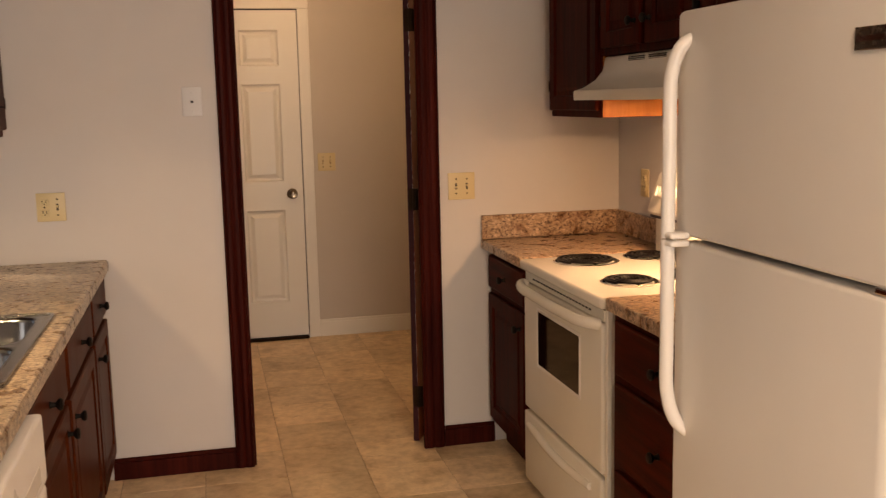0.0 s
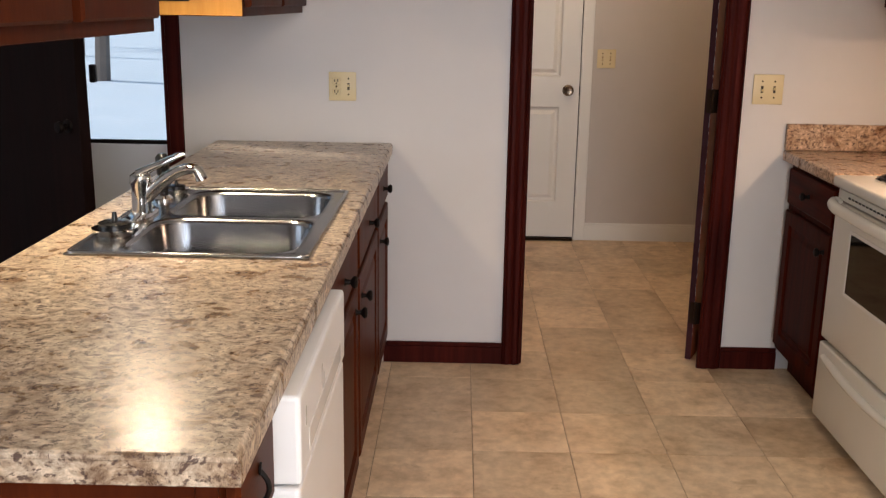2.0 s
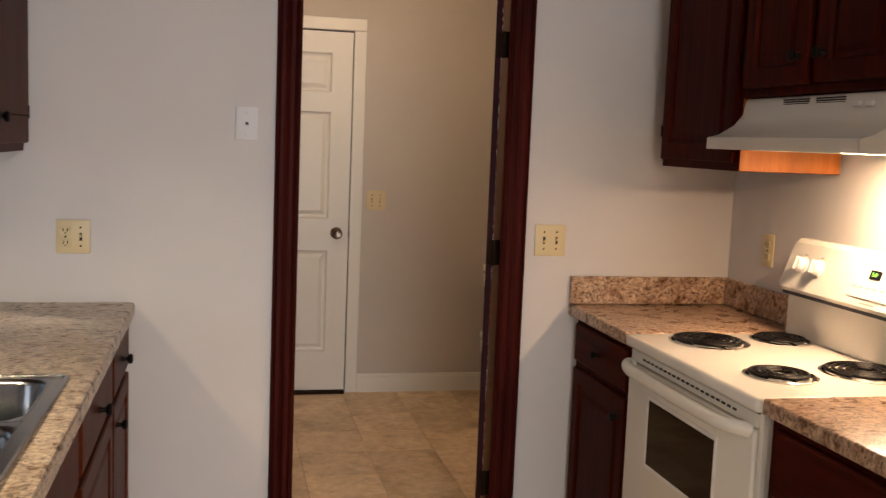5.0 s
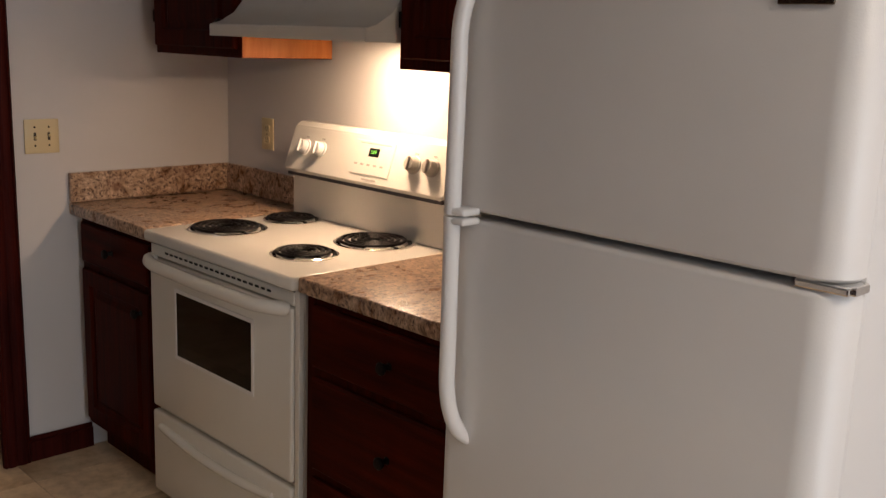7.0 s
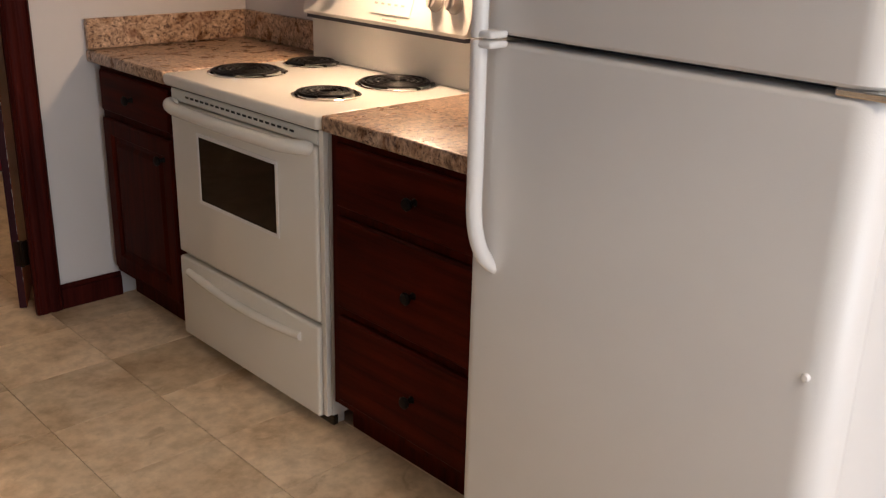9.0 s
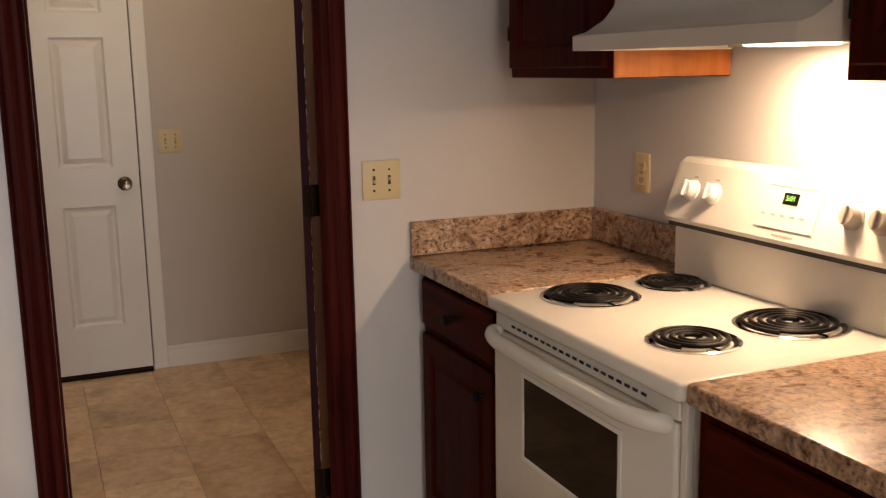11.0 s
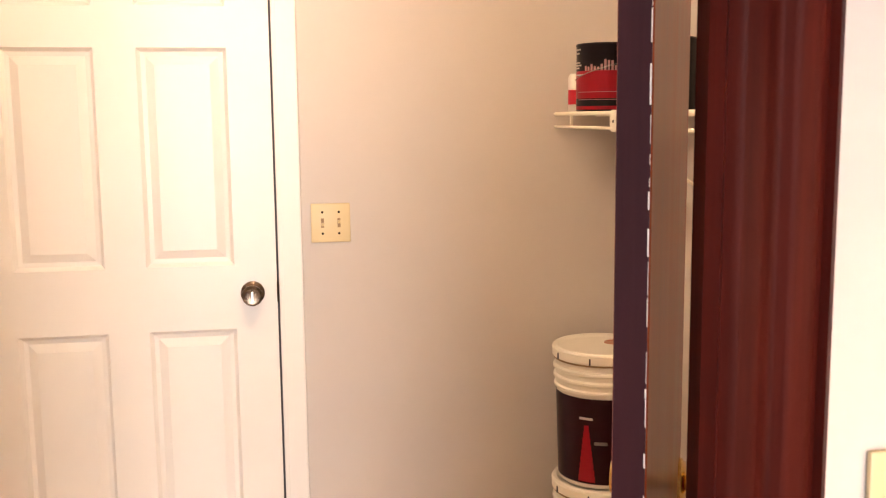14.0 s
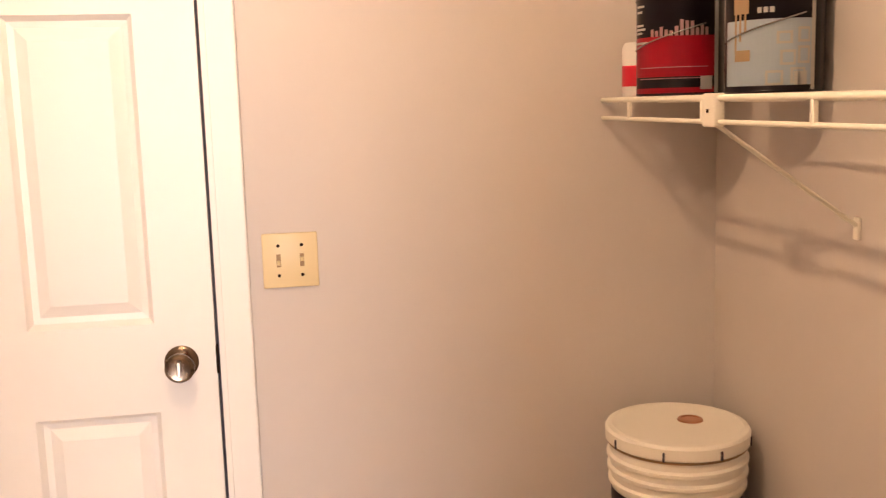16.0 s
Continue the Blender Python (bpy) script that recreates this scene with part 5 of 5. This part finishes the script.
def curved_patch(r, a0, a1, z0, z1, n=10):
    """A label patch on a can: angles in degrees."""
    bm = bmesh.new()
    lo, hi = [], []
    for k in range(n + 1):
        a = radians(a0 + (a1 - a0) * k / n)
        lo.append(bm.verts.new((r * math.cos(a), r * math.sin(a), z0)))
        hi.append(bm.verts.new((r * math.cos(a), r * math.sin(a), z1)))
    for k in range(n):
        bm.faces.new((lo[k], lo[k + 1], hi[k + 1], hi[k]))
    bmesh.ops.solidify(bm, geom=bm.faces[:], thickness=0.0006)
    bmesh.ops.recalc_face_normals(bm, faces=bm.faces)
    return bm


def paint_can(x, y, label, style, turn):
    r, h = 0.080, 0.178
    can = thing("paint_can", label, "paint can", (x, y, 1.4045), "paint cans on the shelf")
    can.rotation_euler = (0, 0, radians(turn))
    part("body", lathe([(0, 0), (r - 0.002, 0), (r + 0.001, 0.003), (r, 0.006), (r, h - 0.008), (r + 0.002, h - 0.004), (r, h)], 48), CANBLACK, can, "", 40)
    part("lid", lathe([(r, h), (r - 0.006, h + 0.001), (r - 0.010, h - 0.006), (r - 0.018, h - 0.004), (0, h - 0.003)], 48), STEEL, can, "metal can lid", 40)
    bm = bmesh.new()
    tube(bm, [((r + 0.004) * math.cos(radians(a)), (r + 0.004) * math.sin(radians(a)), 0.075 + 0.075 * ((a + 90) / 180)) for a in range(-70, 40, 8)], 0.0014, 6)
    part("wire_handle", bm, STEEL, can, "thin wire handle", 60)
    q = r + 0.0004
    if style == "red":
        part("label", curved_patch(q, -75, 55, 0.034, 0.106, 20), CANRED, can, "crimson label band")
        part("label", curved_patch(q, -75, 50, 0.004, 0.014, 20), CANRED, can, "crimson lower band")
        rnd = random.Random(4)
        for k in range(12):
            a = -38 + k * 6.6
            part("skyline_print", curved_patch(q + 0.0003, a, a + 4.4, 0.106, 0.106 + rnd.uniform(0.008, 0.030), 2), CANPINK, can, "pink skyline print")
        for z in (0.050, 0.030):
            part("print_line", curved_patch(q + 0.0005, -60, 40, z, z + 0.0016, 14), CANPINK, can)
        for k, (a, b, z) in enumerate(((-72, -52, 0.126), (-72, -48, 0.119), (-72, -55, 0.112), (-72, -44, 0.094), (-70, -50, 0.160), (-70, -55, 0.150))):
            part("print_bar", curved_patch(q + 0.0006, a, b, z, z + 0.004, 3), LABELWHITE, can, "illegible white print")
        part("bar_code", curved_patch(q + 0.0006, 28, 46, 0.010, 0.034, 4), LABELWHITE, can, "white bar code block")
        part("print_edge", curved_patch(q + 0.0005, 50, 58, 0.004, 0.170, 3), LABELWHITE, can, "pale label edge")
    else:
        part("label", curved_patch(q, -70, 45, 0.012, 0.118, 20), CANBLUE, can, "pale blue photographic label")
        for a, b, z0, z1 in ((-10, 10, 0.012, 0.036), (18, 36, 0.014, 0.040), (6, 24, 0.044, 0.068), (26, 42, 0.046, 0.074), (2, 20, 0.078, 0.098), (26, 42, 0.080, 0.104)):
            p = part("window_print", curved_patch(q + 0.0004, a, b, z0, z1, 5), LABELWHITE, can, "white square outline")
            part("window_print_centre", curved_patch(q + 0.0010, a + 3, b - 3, z0 + 0.004, z1 - 0.004, 4), CANBLUE, p)
        part("paint_drip", curved_patch(q + 0.0012, -52, -30, 0.128, 0.176, 6), CANTAN, can, "dried tan paint run")
        for a, z0 in ((-50, 0.070), (-43, 0.084), (-36, 0.100)):
            part("paint_drip", curved_patch(q + 0.0013, a, a + 3, z0, 0.130, 2), CANTAN, can, "dried tan paint run")
        part("print_block", curved_patch(q + 0.0008, -50, -28, 0.052, 0.070, 4), CANTAN, can, "tan print block")
        for k in range(3):
            part("print_bar", curved_patch(q + 0.0008, -20 + 7 * k, -15 + 7 * k, 0.128, 0.137, 2), LABELWHITE, can, "pale print")
        part("bar_code", curved_patch(q + 0.0012, 22, 38, 0.012, 0.034, 4), LABELWHITE, can, "white bar code block")
        part("print_edge", curved_patch(q + 0.0006, 44, 50, 0.004, 0.170, 3), LABELWHITE, can, "pale label edge")


paint_can(-0.262, 1.975, "crimson and black gallon paint can on the wire shelf", "red", -115)
paint_can(-0.179, 1.777, "black and pale blue gallon paint can with paint runs", "blue", -118)
cn = thing("spray_can", "small white and red can behind the paint cans", "can", (-0.300, 2.088, 1.4045))
part("body", lathe([(0, 0), (0.030, 0), (0.032, 0.004), (0.032, 0.095), (0.026, 0.105), (0, 0.106)], 24), LABELWHITE, cn, "", 40)
part("label", lathe([(0.0325, 0.02), (0.0325, 0.06)], 24), CANRED, cn, "red label band", 40)


def bucket(z, label, with_cap):
    r0, r1, h = 0.120, 0.131, 0.380
    bk = thing("bucket", label, "bucket", (-0.261, 1.980, z), "stacked paint buckets")
    part("pail", lathe([(0, 0), (r0 - 0.004, 0), (r0, 0.005), (r1 - 0.003, 0.262), (r1 + 0.004, 0.266), (r1 + 0.004, 0.272), (r1 - 0.001, 0.276), (r1, 0.288), (r1 + 0.006, 0.292), (r1 + 0.006, 0.298), (r1, 0.302), (r1, 0.314), (r1 + 0.007, 0.318), (r1 + 0.007, 0.324), (r1 + 0.001, 0.328), (r1 + 0.001, h - 0.020)], 56), BUCKETWHITE, bk, "", 35)
    lid = part("lid", lathe([(r1 + 0.004, h - 0.030), (r1 + 0.009, h - 0.028), (r1 + 0.010, h - 0.006), (r1 + 0.006, h), (r1 - 0.004, h + 0.001), (r1 - 0.010, h - 0.004), (r1 - 0.02, h - 0.006), (0, h - 0.005)], 56), BUCKETWHITE, bk, "white snap-on lid", 35)
    for k in range(8):
        a = radians(k * 45 + 12)
        bm = box(r1 + 0.0085, r1 + 0.0118, -0.002, 0.002, h - 0.030, h - 0.012)
        bm.transform(Matrix.Rotation(a, 4, "Z"))
        part("lid_slit", bm, DARKGAP, lid)
    # ring coloured tan for the shade that the lid skirt throws
    bm = lathe([(r1 + 0.0045, h - 0.036), (r1 + 0.0045, h - 0.031)], 56)
    part("lid_gap", bm, TANSHADE, lid, "tan band painted as the shade under the lid skirt")
    if with_cap:
        part("pour_cap", lathe([(0.026, h - 0.005), (0.024, h - 0.002), (0.019, h - 0.001), (0.018, h - 0.004), (0, h - 0.004)], 24, Matrix.Translation((0.040, 0.028, 0))), CAPBROWN, lid, "brown pour-spout cap", 40)
    a0 = -128
    lab = part("label", lathe([(r0 + 0.0022, 0.014), (r1 - 0.0012, 0.255)], 56), CANMAROON, bk, "dark maroon paint label", 40)
    for k in range(9):
        u = k / 9
        half = 9 * (1 - u) + 2.0
        z0 = 0.020 + u * 0.16
        part("red_beam_print", curved_patch(r0 + 0.0034 + (r1 - r0 - 0.003) * (z0 / 0.262), a0 - half, a0 + half, z0, z0 + 0.0178, 4), CANRED, lab, "red tapering beam print")
    part("cross_print", curved_patch(r1 - 0.0005, a0 - 9, a0 + 8, 0.196, 0.203, 4), LABELWHITE, lab)
    part("print_bar", curved_patch(r1 - 0.0012, a0 + 10, a0 + 26, 0.128, 0.137, 4), GREYDIAL, lab, "illegible grey print")
    p = part("side_label", curved_patch(r1 - 0.0004, a0 + 62, a0 + 88, 0.02, 0.245, 6), LABELWHITE, lab, "white side label")
    for k, (z0, z1) in enumerate(((0.17, 0.215), (0.10, 0.15), (0.035, 0.085))):
        part("print_block", curved_patch(r1 + 0.0004, a0 + 65, a0 + 85, z0, z1, 4), BLACK if k == 0 else GREYDIAL, p)


bucket(0.0005, "white five-gallon bucket at the bottom of a stack", False)
bucket(0.3820, "white five-gallon paint bucket with black label on another", True)

ll = thing("ceiling_light", "bare warm bulb in a white ceiling holder", "ceiling light", (-1.18, 1.06, TOP - 0.001))
part("holder", lathe([(0, 0), (0.06, 0), (0.06, -0.015), (0.03, -0.04), (0.022, -0.075), (0, -0.075)], 28), GLOSSWHITE, ll, "", 40)
part("bulb", lathe([(0, -0.076), (0.014, -0.078), (0.020, -0.10), (0.030, -0.13), (0.028, -0.148), (0.016, -0.160), (0, -0.164)], 24), BULBGLOW, ll, "glowing bulb", 50)

kl = thing("ceiling_light", "round white glass ceiling light of the kitchen, lit", "ceiling light", (-1.15, -3.95, TOP - 0.001))
part("base", lathe([(0, 0), (0.17, 0), (0.17, -0.018), (0, -0.018)], 36), GLOSSWHITE, kl, "", 40)
part("glass_bowl", lathe([(0.155, -0.0185), (0.15, -0.030), (0.10, -0.040), (0, -0.043)], 36), BULBGLOW, kl, "glowing glass bowl", 40)

# ---- floor tiles ----
S = 0.3175
bm = box(0.0011, S - 0.0011, 0.0011, S - 0.0011, -0.0038, 0, 0.0012, 1)
TILE = mesh_of("tile", bm, VINYL)
GX, GY = -1.481, -0.806
CUT = (LY - 0.002 - GY) % S      # depth of the cut row at the laundry's far wall
TILE_CUT = mesh_of("tile", box(0.0011, S - 0.0011, 0.0011, CUT, -0.0038, 0, 0.0012, 1), VINYL)
rest = bmesh.new()
for j in range(-20, 10):
    for i in range(-5, 5):
        x, y = GX + i * S, GY + j * S
        if x + S < -2.78 or x > -0.02:
            continue
        kitchen = y + S <= 0.30
        if not kitchen and y > LY - 0.01:
            continue
        if x < -2.79 or y < -7.0 or (not kitchen and x < -2.76):
            continue
        hidden = kitchen and (x < -2.20 and y > -2.7 - S or x > -0.52)
        if kitchen and (y < -4.2 or hidden):
            block(rest, x + 0.0011, x + S - 0.0011, y + 0.0011, y + S - 0.0011, -0.0038, 0)
            continue
        t = new("tile", TILE_CUT if y + S > LY else TILE)
        t.parent = floor_k if kitchen else floor_l
        t.location = (x, y, 0)
r = part("distant_tiles", rest, VINYL, floor_k)
r["kind"] = "stuff"
